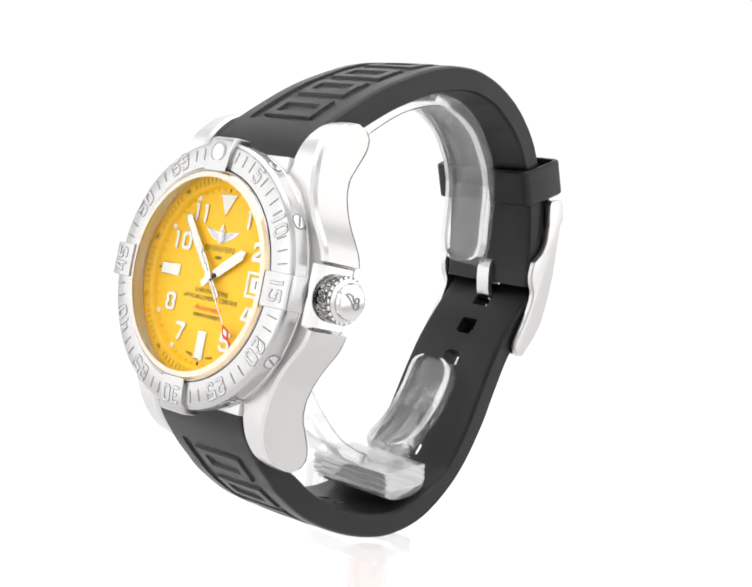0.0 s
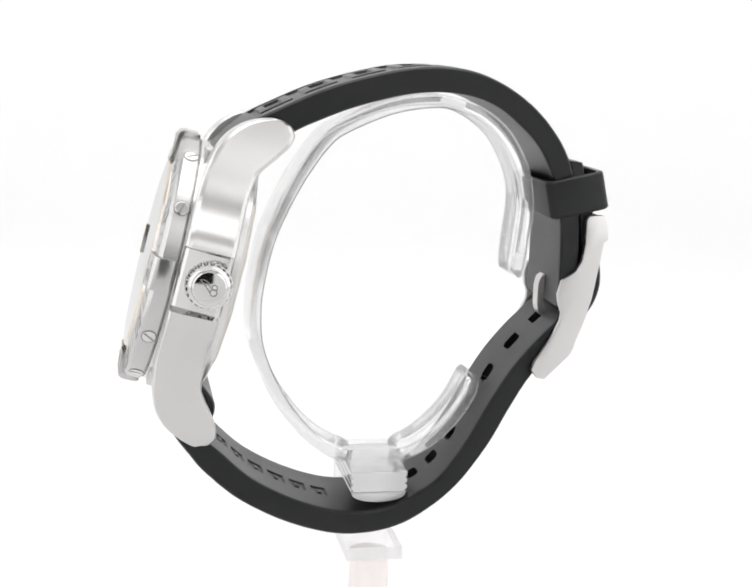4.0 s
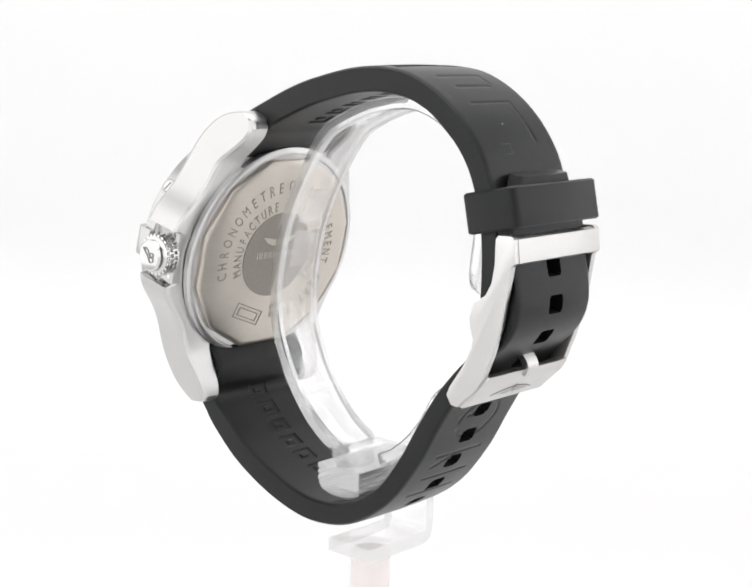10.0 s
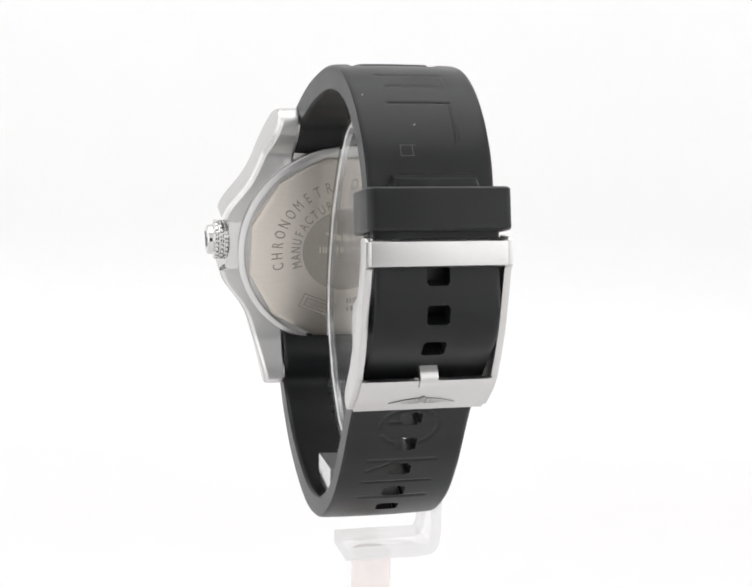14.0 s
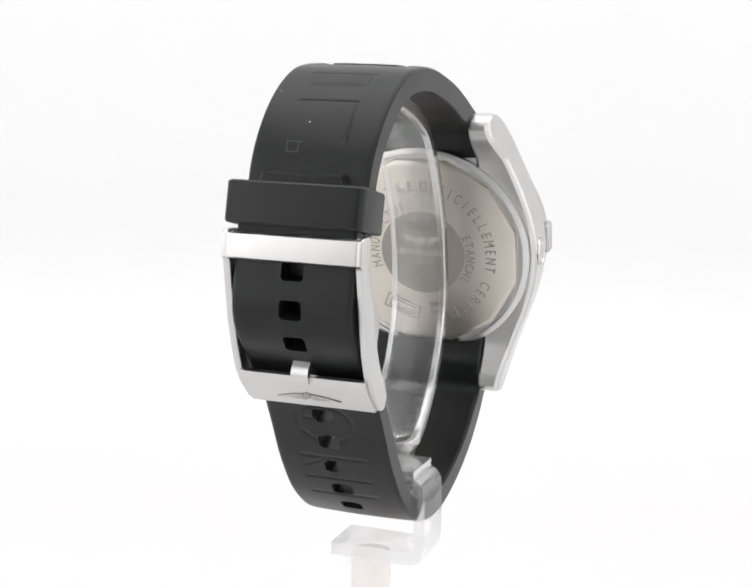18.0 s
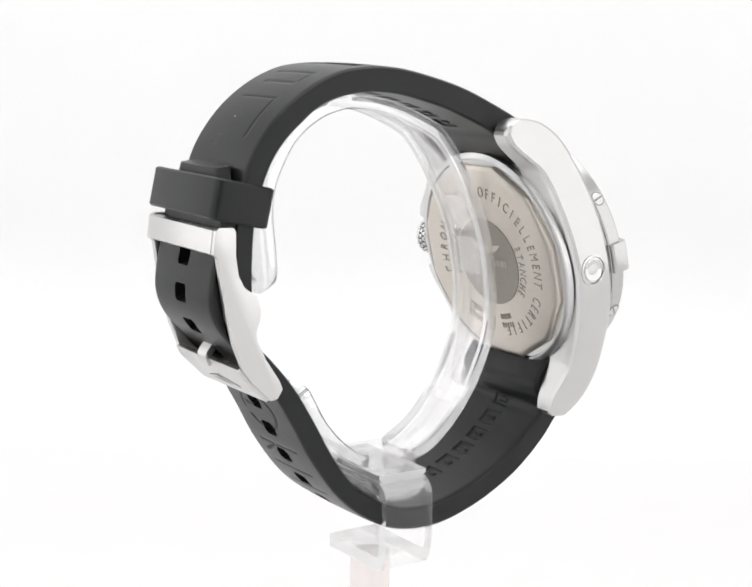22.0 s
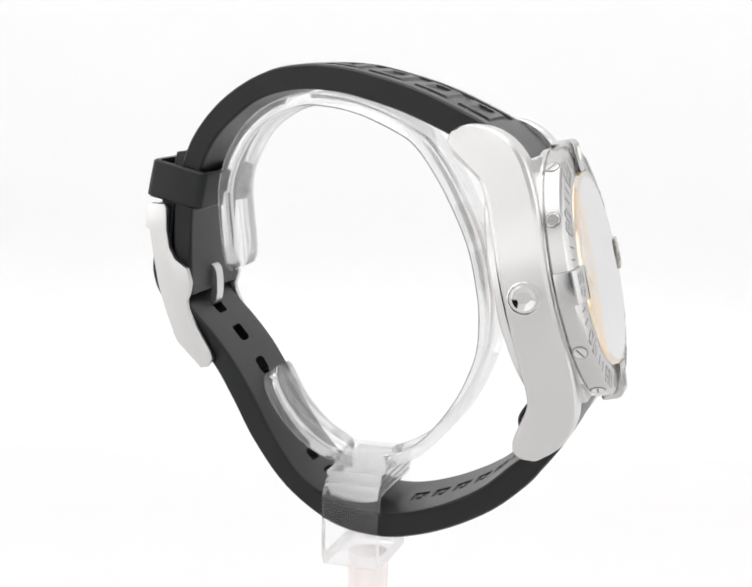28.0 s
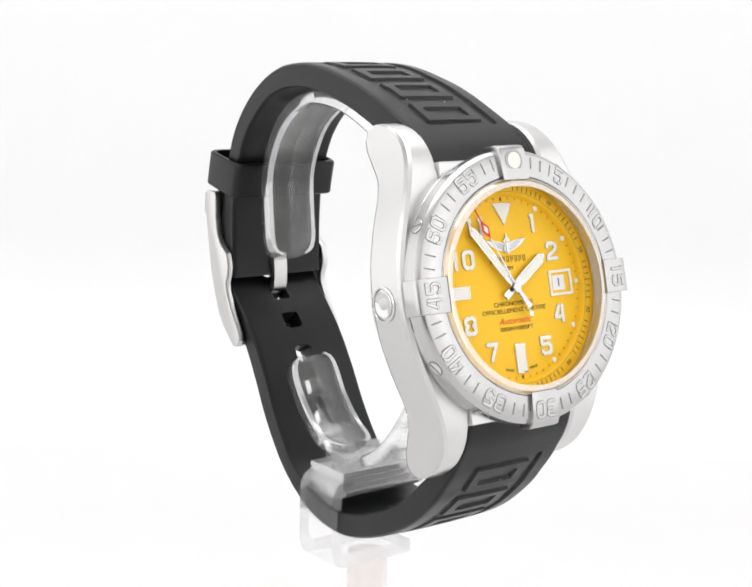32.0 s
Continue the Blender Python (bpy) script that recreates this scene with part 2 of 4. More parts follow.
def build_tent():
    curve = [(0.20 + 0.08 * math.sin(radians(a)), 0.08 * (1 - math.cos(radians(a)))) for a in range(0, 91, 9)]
    # the tone changes partway up the curve, where the light would fall off
    for name, prof, mat, label in (("floor", [(-0.42, 0.0)] + curve[:4], DIM_PAPER, "white paper floor sheet, toned darker for light falloff, curving up behind the stand"),
                                   ("wall_north", curve[3:] + [(0.28, 0.62)], BRIGHT_PAPER, "seamless white paper back of the light tent")):
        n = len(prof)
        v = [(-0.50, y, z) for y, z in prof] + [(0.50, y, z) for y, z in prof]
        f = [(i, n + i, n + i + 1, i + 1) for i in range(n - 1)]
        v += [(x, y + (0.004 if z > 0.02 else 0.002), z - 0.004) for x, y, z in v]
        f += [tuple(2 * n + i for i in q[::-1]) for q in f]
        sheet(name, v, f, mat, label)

    def slab(name, x0, x1, y0, y1, z0, z1, mat, label):
        vv, ff = box(x0, x1, y0, y1, z0, z1)
        me = bpy.data.meshes.new(name)
        me.from_pydata(vv, [], ff)
        me.materials.append(mat)
        tagged(new(name, me), label, "wall", kind="structure")
    slab("wall_west", -0.51, -0.50, -0.42, 0.30, 0.0, 0.63, TENT, "plain white cloth side of the light tent")
    slab("wall_east", 0.50, 0.51, -0.42, 0.30, 0.0, 0.63, TENT, "plain white cloth side of the light tent")
    slab("ceiling", -0.51, 0.51, -0.42, 0.30, 0.63, 0.64, TENT, "plain white cloth top of the light tent")
    slab("wall_south_left", -0.51, -0.085, -0.43, -0.42, 0.0, 0.64, TENT, "white cloth front of the light tent")
    slab("wall_south_right", 0.085, 0.51, -0.43, -0.42, 0.0, 0.64, TENT, "white cloth front of the light tent")
    slab("wall_south_low", -0.085, 0.085, -0.43, -0.42, 0.0, 0.06, TENT, "white cloth front of the light tent")
    slab("wall_south_high", -0.085, 0.085, -0.43, -0.42, 0.26, 0.64, TENT, "white cloth front of the light tent")
    slab("wall_room", -0.5, 0.5, -0.75, -0.74, -0.1, 0.7, DARK, "dark room behind the tent's opening")


build_tent()

# ---------------------------------------------------------------- the watch
watch = tagged(new("wristwatch"), "steel diver's wristwatch with yellow dial and black rubber strap", "watch")
watch.location = (0, 0, LIFT)


def eased(y, ys, values, soft=1.4):
    """A broken line, softened at its corners."""
    return float(np.mean([np.interp(abs(y + d), ys, values) for d in np.linspace(-soft, soft, 9)]))


def case_half_width(y, side):
    """Outline of the middle case seen from the dial: side +1 towards the crown, -1 away from it."""
    ys = [0, 5.0, 6.6, 9.1, 11.8, 15.4, 18.4, 21.5, 24.5, 28.5]
    crown = [24.0, 24.0, 23.7, 22.0, 19.8, 18.0, 17.2, 16.2, 15.4, 14.7]
    plain = [22.0, 21.5, 21.2, 20.5, 19.7, 18.3, 17.2, 16.2, 15.3, 14.7]
    wide = eased(y, ys, crown if side > 0 else plain, 1.6)
    if side > 0:
        return 22.3 + (wide - 22.3) * min(1.0, max(0.0, (abs(y - 0.25) - 4.75) / 0.55))
    return wide


def case_front(y):
    return eased(y, [0, 12, 16, 20, 22.4, 24.6, 26.3, 27.4, 28.0], [-1.6, -1.7, -2.0, -2.7, -3.5, -4.9, -6.8, -9.0, -11.0], 0.8 if abs(y) < 26 else 0.1)


def case_rear(y):
    return eased(y, [0, 10, 16, 18.8, 20.6, 22.9, 24.4, 26.0, 27.4, 28.0],
                 [-9.7, -9.9, -10.1, -10.7, -12.1, -13.9, -14.9, -15.2, -14.4, -12.6], 0.8 if abs(y) < 26 else 0.1)


def loft(rows, close=True):
    n, v, f = len(rows[0]), [], []
    for r in rows:
        v += r
    for i in range(len(rows) - 1):
        for j in range(n):
            f.append((i * n + j, i * n + (j + 1) % n, (i + 1) * n + (j + 1) % n, (i + 1) * n + j))
    f.append(tuple(range(n)))
    k = (len(rows) - 1) * n
    f.append(tuple(k + j for j in range(n - 1, -1, -1)))
    return v, f


def build_case():
    def section(y, x0, x1, b0, b1, slant=0.0):
        zf, zr = case_front(y), case_rear(y)
        h = zf - zr
        b0, b1 = min(b0, h * 0.3), min(b1, h * 0.42)
        return [(x0, y, zf - b0), (x0 + b0, y, zf), (x1 - b1, y, zf), (x1 - b1 * 0.35 - slant, y, zf - b1 * 0.35), (x1 - slant, y, zf - b1),
                (x1 + slant * 0.6, y, zr + b1), (x1 + slant * 0.6 - b1 * 0.35, y, zr + b1 * 0.35), (x1 - b1, y, zr), (x0 + b0, y, zr), (x0, y, zr + b0)]
    v, f = prism([(-11.2, -20.4), (11.2, -20.4), (11.2, 20.4), (-11.2, 20.4)], -9.75, -1.9)
    case = part("case", on_face(v), f, CASE_STEEL, watch, "satin stainless steel middle case with polished flanks", bevel=0.4)
    tips = [26.0, 26.6, 27.1, 27.5, 27.8, 27.97]
    plain = [-t for t in tips[::-1]] + [-25.4 + 0.85 * i for i in range(60)][:60] + tips
    plain = sorted({round(y, 2) for y in plain if abs(y) <= 27.97})
    notch = sorted(set(plain) | {-4.5, 5.0, -5.05, 5.55} | {round(5.55 + 0.4 * i, 2) for i in range(12)} | {round(-5.05 - 0.4 * i, 2) for i in range(12)})
    for sx, ys in ((1, notch), (-1, plain)):
        rows = [[(sx * x, yy, z) for x, yy, z in section(y, 10.95, case_half_width(y, sx), 0.5, 0.9, 0.85 if sx > 0 and -4.6 < y < 5.1 else 0.0)] for y in ys]
        v, f = loft(rows)
        side = part("case_side", on_face(v), f, CASE_STEEL, case, "steel case side with a curved lug at each end", smooth=True, sharp=21)
        side.data.materials.append(FLANK)
        side.data.materials.append(POLISHED)
        for i, face in enumerate(side.data.polygons):
            if i % 10 in (3, 4, 5) and len(face.vertices) == 4:
                face.material_index = 2 if sx > 0 and -5.2 < ys[i // 10] < 5.1 else 1
    v, f = lathe([(17.3, -2.6), (21.2, -2.6), (21.2, -1.5), (20.9, -1.25), (17.3, -1.25)], 96)
    part("bezel_seat", on_face(v), f, POLISHED, case, "polished ring under the bezel", smooth=True)
    v, f = lathe([(3, -10.0), (20.7, -10.0), (20.7, -11.0), (20.0, -11.4), (19.6, -11.4), (19.4, -11.0), (3, -11.0)], 96)
    part("rear_ring", on_face(v), f, CASE_STEEL, case, "satin stepped ring round the case back", smooth=True)
    # spring bar pins between the lugs
    for sy in (-1, 1):
        v, f = disc(0.8, -11.0, 11.0, 16)
        v = [(z, sy * 24.5 + x, -10.5 + y) for x, y, z in v]
        part("spring_bar", on_face(v), f, POLISHED, case)
    return case


def build_case_back():
    n = 12
    rim = [(18.5 * math.cos(2 * math.pi * (i + 0.5) / n), 18.5 * math.sin(2 * math.pi * (i + 0.5) / n)) for i in range(n)]
    low = [(x * 1.035, y * 1.035, -10.9) for x, y in rim]
    mid = [(x * 1.03, y * 1.03, -11.75) for x, y in rim]
    top = [(x * 0.975, y * 0.975, -12.1) for x, y in rim]
    v = low + mid + top
    f = [(i, (i + 1) % n, n + (i + 1) % n, n + i) for i in range(n)]
    f += [(n + i, n + (i + 1) % n, 2 * n + (i + 1) % n, 2 * n + i) for i in range(n)]
    f += [tuple(2 * n + i for i in range(n)), tuple(range(n - 1, -1, -1))]
    back = part("case_back", on_face(v), f, BACK_STEEL, watch, "brushed steel case back with engraved lettering", bevel=0.15, sharp=20)
    v, f = disc(8.4, -12.22, -12.0, 64)
    part("medallion", on_face(v), f, ENGRAVED, back, "dark round centre of the case back", smooth=True)

    def ring_text(text, radius, start, step, size):
        for i, ch in enumerate(text):
            if ch == " ":
                continue
            v, f = lettering(ch, size, 0.12)
            v = [(-x * 0.66, y, z) for x, y, z in v]
            v, f = turned((v, f), -(start + i * step), radius, -12.13)
            part("letter", on_face(v), f, ENGRAVED, back)
    ring_text("CHRONOMETRE", 13.3, -104.5, 9.6, 3.1)
    ring_text("OFFICIELLEMENT CERTIFIE", 13.5, 3.5, 7.5, 3.0)
    ring_text("MANUFACTURE", 9.7, -108, 9.5, 2.7)
    ring_text("ETANCHE", 9.5, 68, 9.0, 2.5)
    # hallmark frame and worn marks
    for hx, hy in ((3.6, 1.5), (2.7, 0.85)):
        pieces = [box(-hx, hx, hy - 0.2, hy, 0, 0.1), box(-hx, hx, -hy, -hy + 0.2, 0, 0.1),
                  box(-hx, -hx + 0.2, -hy + 0.2, hy - 0.2, 0, 0.1), box(hx - 0.2, hx, -hy + 0.2, hy - 0.2, 0, 0.1)]
        v, f = turned(join(*pieces), 158, 12.6, -12.2)
        part("hallmark", on_face(v), f, ENGRAVED, back)
    for k in range(10):
        v, f = turned(box(-0.2, 0.2, -0.5, 0.5, 0, 0.1), 186 + 3.4 * (k % 5), 12.6 - 1.7 * (k // 5), -12.2)
        part("stamp_bar", on_face(v), f, ENGRAVED, back)
    # maker's device on the medallion as plain shapes
    v, f = moved(disc(0.8, -12.32, -12.2, 24), 0, 2.6)
    part("emblem_centre", on_face(v), f, BACK_STEEL, back)
    for sx in (-1, 1):
        v, f = prism([(sx * 1.0, 3.0), (sx * 2.2, 3.4), (sx * 4.2, 3.7), (sx * 3.2, 2.7), (sx * 2.0, 2.1), (sx * 1.0, 1.9)], -12.32, -12.2)
        part("emblem_wing", on_face(v), f, BACK_STEEL, back)
    for k in range(18):
        v, f = moved(box(-0.11, 0.11, -0.6, 0.6, 0, 0.08), (k - 8.5) * 0.58 + 0.09 * (k % 2), 0.1, -12.3)
        part("stamp_bar", on_face(v), f, BACK_STEEL, back)


def stroke(points, w, z0, z1):
    """Strokes of one width with rounded joints."""
    pieces = []
    for i, ((x0, y0), (x1, y1)) in enumerate(zip(points, points[1:])):
        d = math.hypot(x1 - x0, y1 - y0)
        nx, ny = -(y1 - y0) / d * w / 2, (x1 - x0) / d * w / 2
        lift = 0.008 * (i % 3)
        pieces.append(prism([(x0 - nx, y0 - ny), (x1 - nx, y1 - ny), (x1 + nx, y1 + ny), (x0 + nx, y0 + ny)], z0 - lift, z1 + lift))
    for i, (x, y) in enumerate(points):
        lift = 0.026 + 0.006 * (i % 2)
        pieces.append(prism([(x + w / 2 * math.cos(math.pi * (k + 0.5) / 6), y + w / 2 * math.sin(math.pi * (k + 0.5) / 6)) for k in range(12)], z0 - lift, z1 + lift))
    return join(*pieces)


DIAL_Z = -1.4
GLYPHS = {
    "0": [[(0.36, 1), (0.2, 1), (0, 0.86), (0, 0.14), (0.2, 0), (0.36, 0)], [(0.64, 1), (0.8, 1), (1, 0.86), (1, 0.14), (0.8, 0), (0.64, 0)]],
    "1": [[(0.3, 1), (0.55, 1), (0.55, 0)]],
    "2": [[(0, 0.8), (0.05, 0.92), (0.22, 1), (0.8, 1), (1, 0.86), (1, 0.68), (0.84, 0.54)], [(0.6, 0.42), (0.1, 0.2), (0, 0.0), (0.4, 0)], [(0.66, 0), (1, 0)]],
    "3": [[(0, 1), (0.8, 1), (1, 0.88), (1, 0.62)], [(0.3, 0.5), (0.82, 0.5)], [(1, 0.38), (1, 0.12), (0.8, 0), (0, 0)]],
    "4": [[(0.48, 1), (0, 0.3), (0.5, 0.3)], [(0.85, 1), (0.85, 0)]],
    "5": [[(1, 1), (0, 1), (0, 0.6), (0.36, 0.6)], [(0.64, 0.6), (0.82, 0.6), (1, 0.46), (1, 0.14), (0.82, 0), (0.64, 0)], [(0.36, 0), (0.16, 0), (0, 0.14)]],
    "7": [[(0, 1), (1, 1), (0.82, 0.72)], [(0.7, 0.56), (0.36, 0)]],
    "8": [[(0.36, 1), (0.2, 1), (0, 0.88), (0, 0.64), (0.2, 0.51), (0, 0.38), (0, 0.12), (0.2, 0), (0.36, 0)],
          [(0.64, 1), (0.8, 1), (1, 0.88), (1, 0.64), (0.8, 0.51), (1, 0.38), (1, 0.12), (0.8, 0), (0.64, 0)]],
}


def stencil(text, w, h, gap, weight, z0, z1):
    """Stencilled figures built of straight strokes, centred."""
    widths = [w * (0.6 if c == "1" else 1.0) for c in text]
    x = -(sum(widths) + gap * (len(text) - 1)) / 2
    pieces = []
    for c, cw in zip(text, widths):
        for line in GLYPHS[c]:
            pieces.append(stroke([(x + px * cw, (py - 0.5) * h) for px, py in line], weight, z0, z1))
        x += cw + gap
    return join(*pieces)


def on_slope(vf, top, base=2.35, fall=0.117):
    """Lays a flat piece on the sloping top of the bezel, its upper side proud by top."""
    zm = max(v[2] for v in vf[0])
    return [(x, y, base - fall * (math.hypot(x, y) - 17.6) + (top + z - zm if z > zm - 0.06 else -0.15)) for x, y, z in vf[0]], vf[1]


def build_bezel():
    prof = [(17.04, -1.1), (17.04, 0.2), (17.06, 2.25), (17.2, 2.38), (17.6, 2.35), (20.6, 2.0), (21.05, 1.75), (21.4, 1.3), (21.4, -0.95), (21.1, -1.2), (17.2, -1.2)]
    v, f = lathe(prof, 120)
    bezel = part("bezel", on_bezel(v), f, SATIN, watch, "satin steel rotating bezel with raised minute numerals", smooth=True, sharp=28)
    v, f = lathe([(16.4, 0.3), (16.5, 0.6), (16.72, 2.2), (16.8, 2.46), (16.92, 2.5), (17.0, 2.35), (17.0, -0.6), (16.92, -0.6), (16.9, 0.3)], 120)
    part("crystal_rim", on_dial(v), f, SATIN, watch, "polished rim holding the crystal", smooth=True, sharp=28)
    # rider tabs at the quarters
    for q in (0, 90, 180, 270):
        w = 2.7
        o = [(16.9, 0.9), (16.9, 2.72), (16.4, 2.9), (16.4, 3.0), (16.7, 3.05), (21.2, 2.62), (21.85, 2.25), (22.1, 1.5), (22.1, -0.8), (21.8, -1.1), (16.9, -1.1)]
        n = len(o)
        vv = [(-w, r, z) for r, z in o] + [(w, r, z) for r, z in o]
        ff = [tuple(range(n)), tuple(range(2 * n - 1, n - 1, -1))] + [(i, n + i, n + (i + 1) % n, (i + 1) % n) for i in range(n)]
        v, f = turned((vv, ff), q)
        part("rider_tab", on_bezel(v), f, SATIN, bezel, "square steel rider tab", bevel=0.2, sharp=40)
    v, f = turned(lathe([(1.3, 0.0), (1.75, 0.0), (1.75, 0.3), (1.62, 0.33), (1.3, 0.33)], 32), 0, 19.5, 2.58)
    part("pip_ring", on_bezel(v), f, BLASTED, bezel, smooth=True)
    v, f = turned(disc(1.3, 0.0, 0.3, 28), 0, 19.5, 2.62)
    part("luminous_pip", on_bezel(v), f, LUME, bezel, "round pale luminous pip")
    for k in range(1, 12):
        base, fall = (2.97, 0.0956) if k % 3 == 0 else (2.35, 0.117)
        # wider dark footprint paints the shade along the numeral's edges
        v, f = turned(stencil(str(5 * k), 1.35, 2.3, 0.85, 0.56, -0.2, 0.12), 30 * k, 19.3, 2.1)
        v, f = on_slope((v, f), 0.04, base, fall)
        foot = part("bezel_numeral", on_bezel(v), f, MARK_AND_SHADE, bezel, "raised steel minute numeral on a dark footprint painting its edge shade")
        v, f = turned(stencil(str(5 * k), 1.35, 2.3, 0.85, 0.36, -0.2, 0.3), 30 * k, 19.3, 2.1)
        v, f = on_slope((v, f), 0.1, base, fall)
        part("numeral_top", on_bezel(v), f, SATIN, foot)
    for k in range(60):
        if k % 5 == 0 or (k % 15) in (1, 14):
            continue
        long = 0.95
        v, f = on_slope(turned(box(-0.11, 0.11, -long, long, 0, 0.2), 6 * k, 19.4), 0.05)
        part("minute_mark", on_bezel(v), f, MARK_AND_SHADE, bezel)
    for k in (1, 2, 4, 5, 7, 8, 10, 11):
        screw = None
        for name, vf, mat in (("bezel_screw", lathe([(0.1, -0.05), (1.12, -0.05), (1.12, 0.12), (1.0, 0.18), (0.1, 0.18)], 24), POLISHED),
                              ("rim", lathe([(1.13, 0.0), (1.3, 0.0), (1.3, 0.07), (1.13, 0.1)], 24), MARK_AND_SHADE),
                              ("slot", turned(box(-0.17, 0.17, -0.98, 0.98, 0.1, 0.2), 37 * k), MARK_AND_SHADE)):
            v, f = vf
            v = [(x, z + 21.36, y + 0.1) for x, y, z in v]
            v, f = turned((v, f), 30 * k)
            if screw is None:
                screw = part(name, on_bezel(v), f, mat, bezel, "slotted steel screw in the bezel edge")
            else:
                part(name, on_bezel(v), f, mat, screw)


def build_dial():
    z = DIAL_Z
    v, f = disc(17.05, z - 0.5, z, 120)
    dial = part("dial", on_dial(v), f, YELLOW, watch, "matt yellow dial with pale luminous markers", smooth=True)
    v, f = lathe([(16.95, z + 1.01), (16.8, z + 1.08), (16.75, -0.1), (16.85, -0.1), (17.05, z + 1.01)], 120)
    part("dial_lip", on_dial(v), f, CHAMPAGNE, dial, "champagne wall round the dial", smooth=True, sharp=20)
    v, f = lathe([(16.72, -0.08), (16.68, 0.0), (16.45, 0.3), (16.7, 0.3), (16.85, -0.08)], 120)
    part("flange", on_dial(v), f, CHAMPAGNE, dial, "champagne reflective flange ring", smooth=True, sharp=20)
    # raised ring with the decimal scale
    up = z + 1.0
    v, f = lathe([(14.45, z + 0.01), (14.6, z + 0.35), (14.8, up - 0.2), (15.05, up), (17.04, up), (17.04, z + 0.01)], 120)
    part("chapter_ring", on_dial(v), f, YELLOW, dial, "raised matt yellow ring with a black printed scale", smooth=True, sharp=50)
    for k in range(100):
        if k % 10 in (0, 1, 9):
            continue
        tall = 0.55 if k % 5 == 0 else 0.42
        v, f = turned(box(-0.06, 0.06, -tall, tall, 0.005, 0.03), 3.6 * k, 15.75, up)
        part("scale_tick", on_dial(v), f, BLACK, dial)
    v, f = lathe([(15.1, up), (15.15, up), (15.15, up + 0.02), (15.1, up + 0.02)], 120)
    part("scale_circle", on_dial(v), f, BROWN, dial)
    for k in range(60):
        if k % 5:
            v, f = turned(box(-0.06, 0.06, -0.17, 0.17, 0.005, 0.03), 6 * k, 14.2, z)
            part("minute_tick", on_dial(v), f, BLACK, dial)
    for k in range(10):
        v, f = lettering(str(k * 10 or 100), 1.05, 0.03)
        v, f = turned((v, f), 36 * k, 15.8, up + 0.03)
        part("scale_numeral", on_dial(v), f, BLACK, dial)
    for k in range(12):
        if k % 3 or k == 3:
            v, f = turned(disc(0.42, 0, 0.2, 16), 30 * k, 14.05, z)
            part("hour_dot", on_dial(v), f, LUME, dial)
        else:
            v, f = turned(box(-0.15, 0.15, -0.28, 0.28, 0, 0.06), 30 * k, 14.05, z)
            part("hour_tick", on_dial(v), f, BLACK, dial)

    def marker(name, outline, label):
        v, f = prism(outline, z, z + 0.24)
        ob = part(name, on_dial(v), f, POLISHED, dial, label, bevel=0.05)
        cx = sum(p[0] for p in outline) / len(outline)
        cy = sum(p[1] for p in outline) / len(outline)
        k = 0.9
        v, f = prism([(cx + (x - cx) * k, cy + (y - cy) * k) for x, y in outline], z + 0.23, z + 0.3)
        part("luminous_fill", on_dial(v), f, LUME, ob)
    marker("triangle_marker", [(-2.0, 13.4), (0, 9.9), (2.0, 13.4)], "pale triangular marker at twelve")
    marker("bar_marker", [(-1.05, -13.45), (1.05, -13.45), (1.05, -8.8), (-1.05, -8.8)], "pale bar marker at six")
    marker("bar_marker", [(-13.6, -0.98), (-8.7, -0.98), (-8.7, 0.98), (-13.6, 0.98)], "pale bar marker at nine")
    for k, x, y in ((1, 5.95, 9.9), (2, 9.4, 5.2), (4, 9.45, -4.95), (5, 5.65, -9.7), (7, -5.7, -9.6), (8, -9.5, -5.15), (10, -9.4, 5.0), (11, -6.0, 9.9)):
        for m, lift, thick, weight, nm in ((POLISHED, 0.09, 0.18, 0.7, "hour_numeral"), (LUME, 0.19, 0.1, 0.56, "luminous_fill")):
            v, f = moved(stencil(str(k), 1.8, 2.42, 1.15, weight, -thick / 2, thick / 2), x, y, z + lift)
            if nm == "hour_numeral":
                top = part(nm, on_dial(v), f, m, dial, "pale stencilled hour numeral")
            else:
                part(nm, on_dial(v), f, m, top)
    # date window
    v, f = join(box(8.1, 13.0, 1.62, 2.05, z, z + 0.22), box(8.1, 13.0, -2.05, -1.62, z, z + 0.22),
                box(8.1, 8.55, -1.62, 1.62, z, z + 0.22), box(12.55, 13.0, -1.62, 1.62, z, z + 0.22))
    date = part("date_frame", on_dial(v), f, LUME, dial, "square pale date frame at three")
    v, f = box(8.95, 11.5, -1.2, 1.2, z, z + 0.05)
    part("date_disc", on_dial(v), f, WHITE, date, "white date disc")
    v, f = moved(lettering("1", 1.9, 0.04), 10.2, 0.0, z + 0.07)
    part("date_numeral", on_dial(v), f, BLACK, date)
    # printed lines
    def printed(text, size, y, mat, width=1.0, shear=0.0):
        v, f = lettering(text, size, 0.03, width)
        v = [(x + shear * yy, yy + y, zz + z + 0.03) for x, yy, zz in v]
        part("printed_line", on_dial(v), f, mat, dial)
    printed("1884", 0.85, 3.15, BLACK)
    printed("CHRONOMETRE", 1.0, -2.45, BLACK, 1.12)
    printed("OFFICIELLEMENT CERTIFIE", 1.0, -3.55, BLACK, 1.15)
    printed("Automatic", 1.45, -5.15, RED, 1.1, 0.4)
    printed("3000M/10000FT", 0.95, -6.4, BLACK, 1.12)
    for x, a, t in ((-2.55, -10, "SWISS"), (2.55, 10, "MADE")):
        v, f = lettering(t, 0.62, 0.03)
        v, f = turned((v, f), -a)
        v, f = moved((v, f), x, -12.75, z + 0.03)
        part("printed_line", on_dial(v), f, BLACK, dial)
    # maker's mark as plain bars and a winged emblem
    for k in range(9):
        for j in range(2):
            x = -3.72 + k * 0.86 + 0.36 * j
            v, f = box(x, x + 0.13, 4.05 + 0.3 * (k % 2) * j, 5.1, z, z + 0.03)
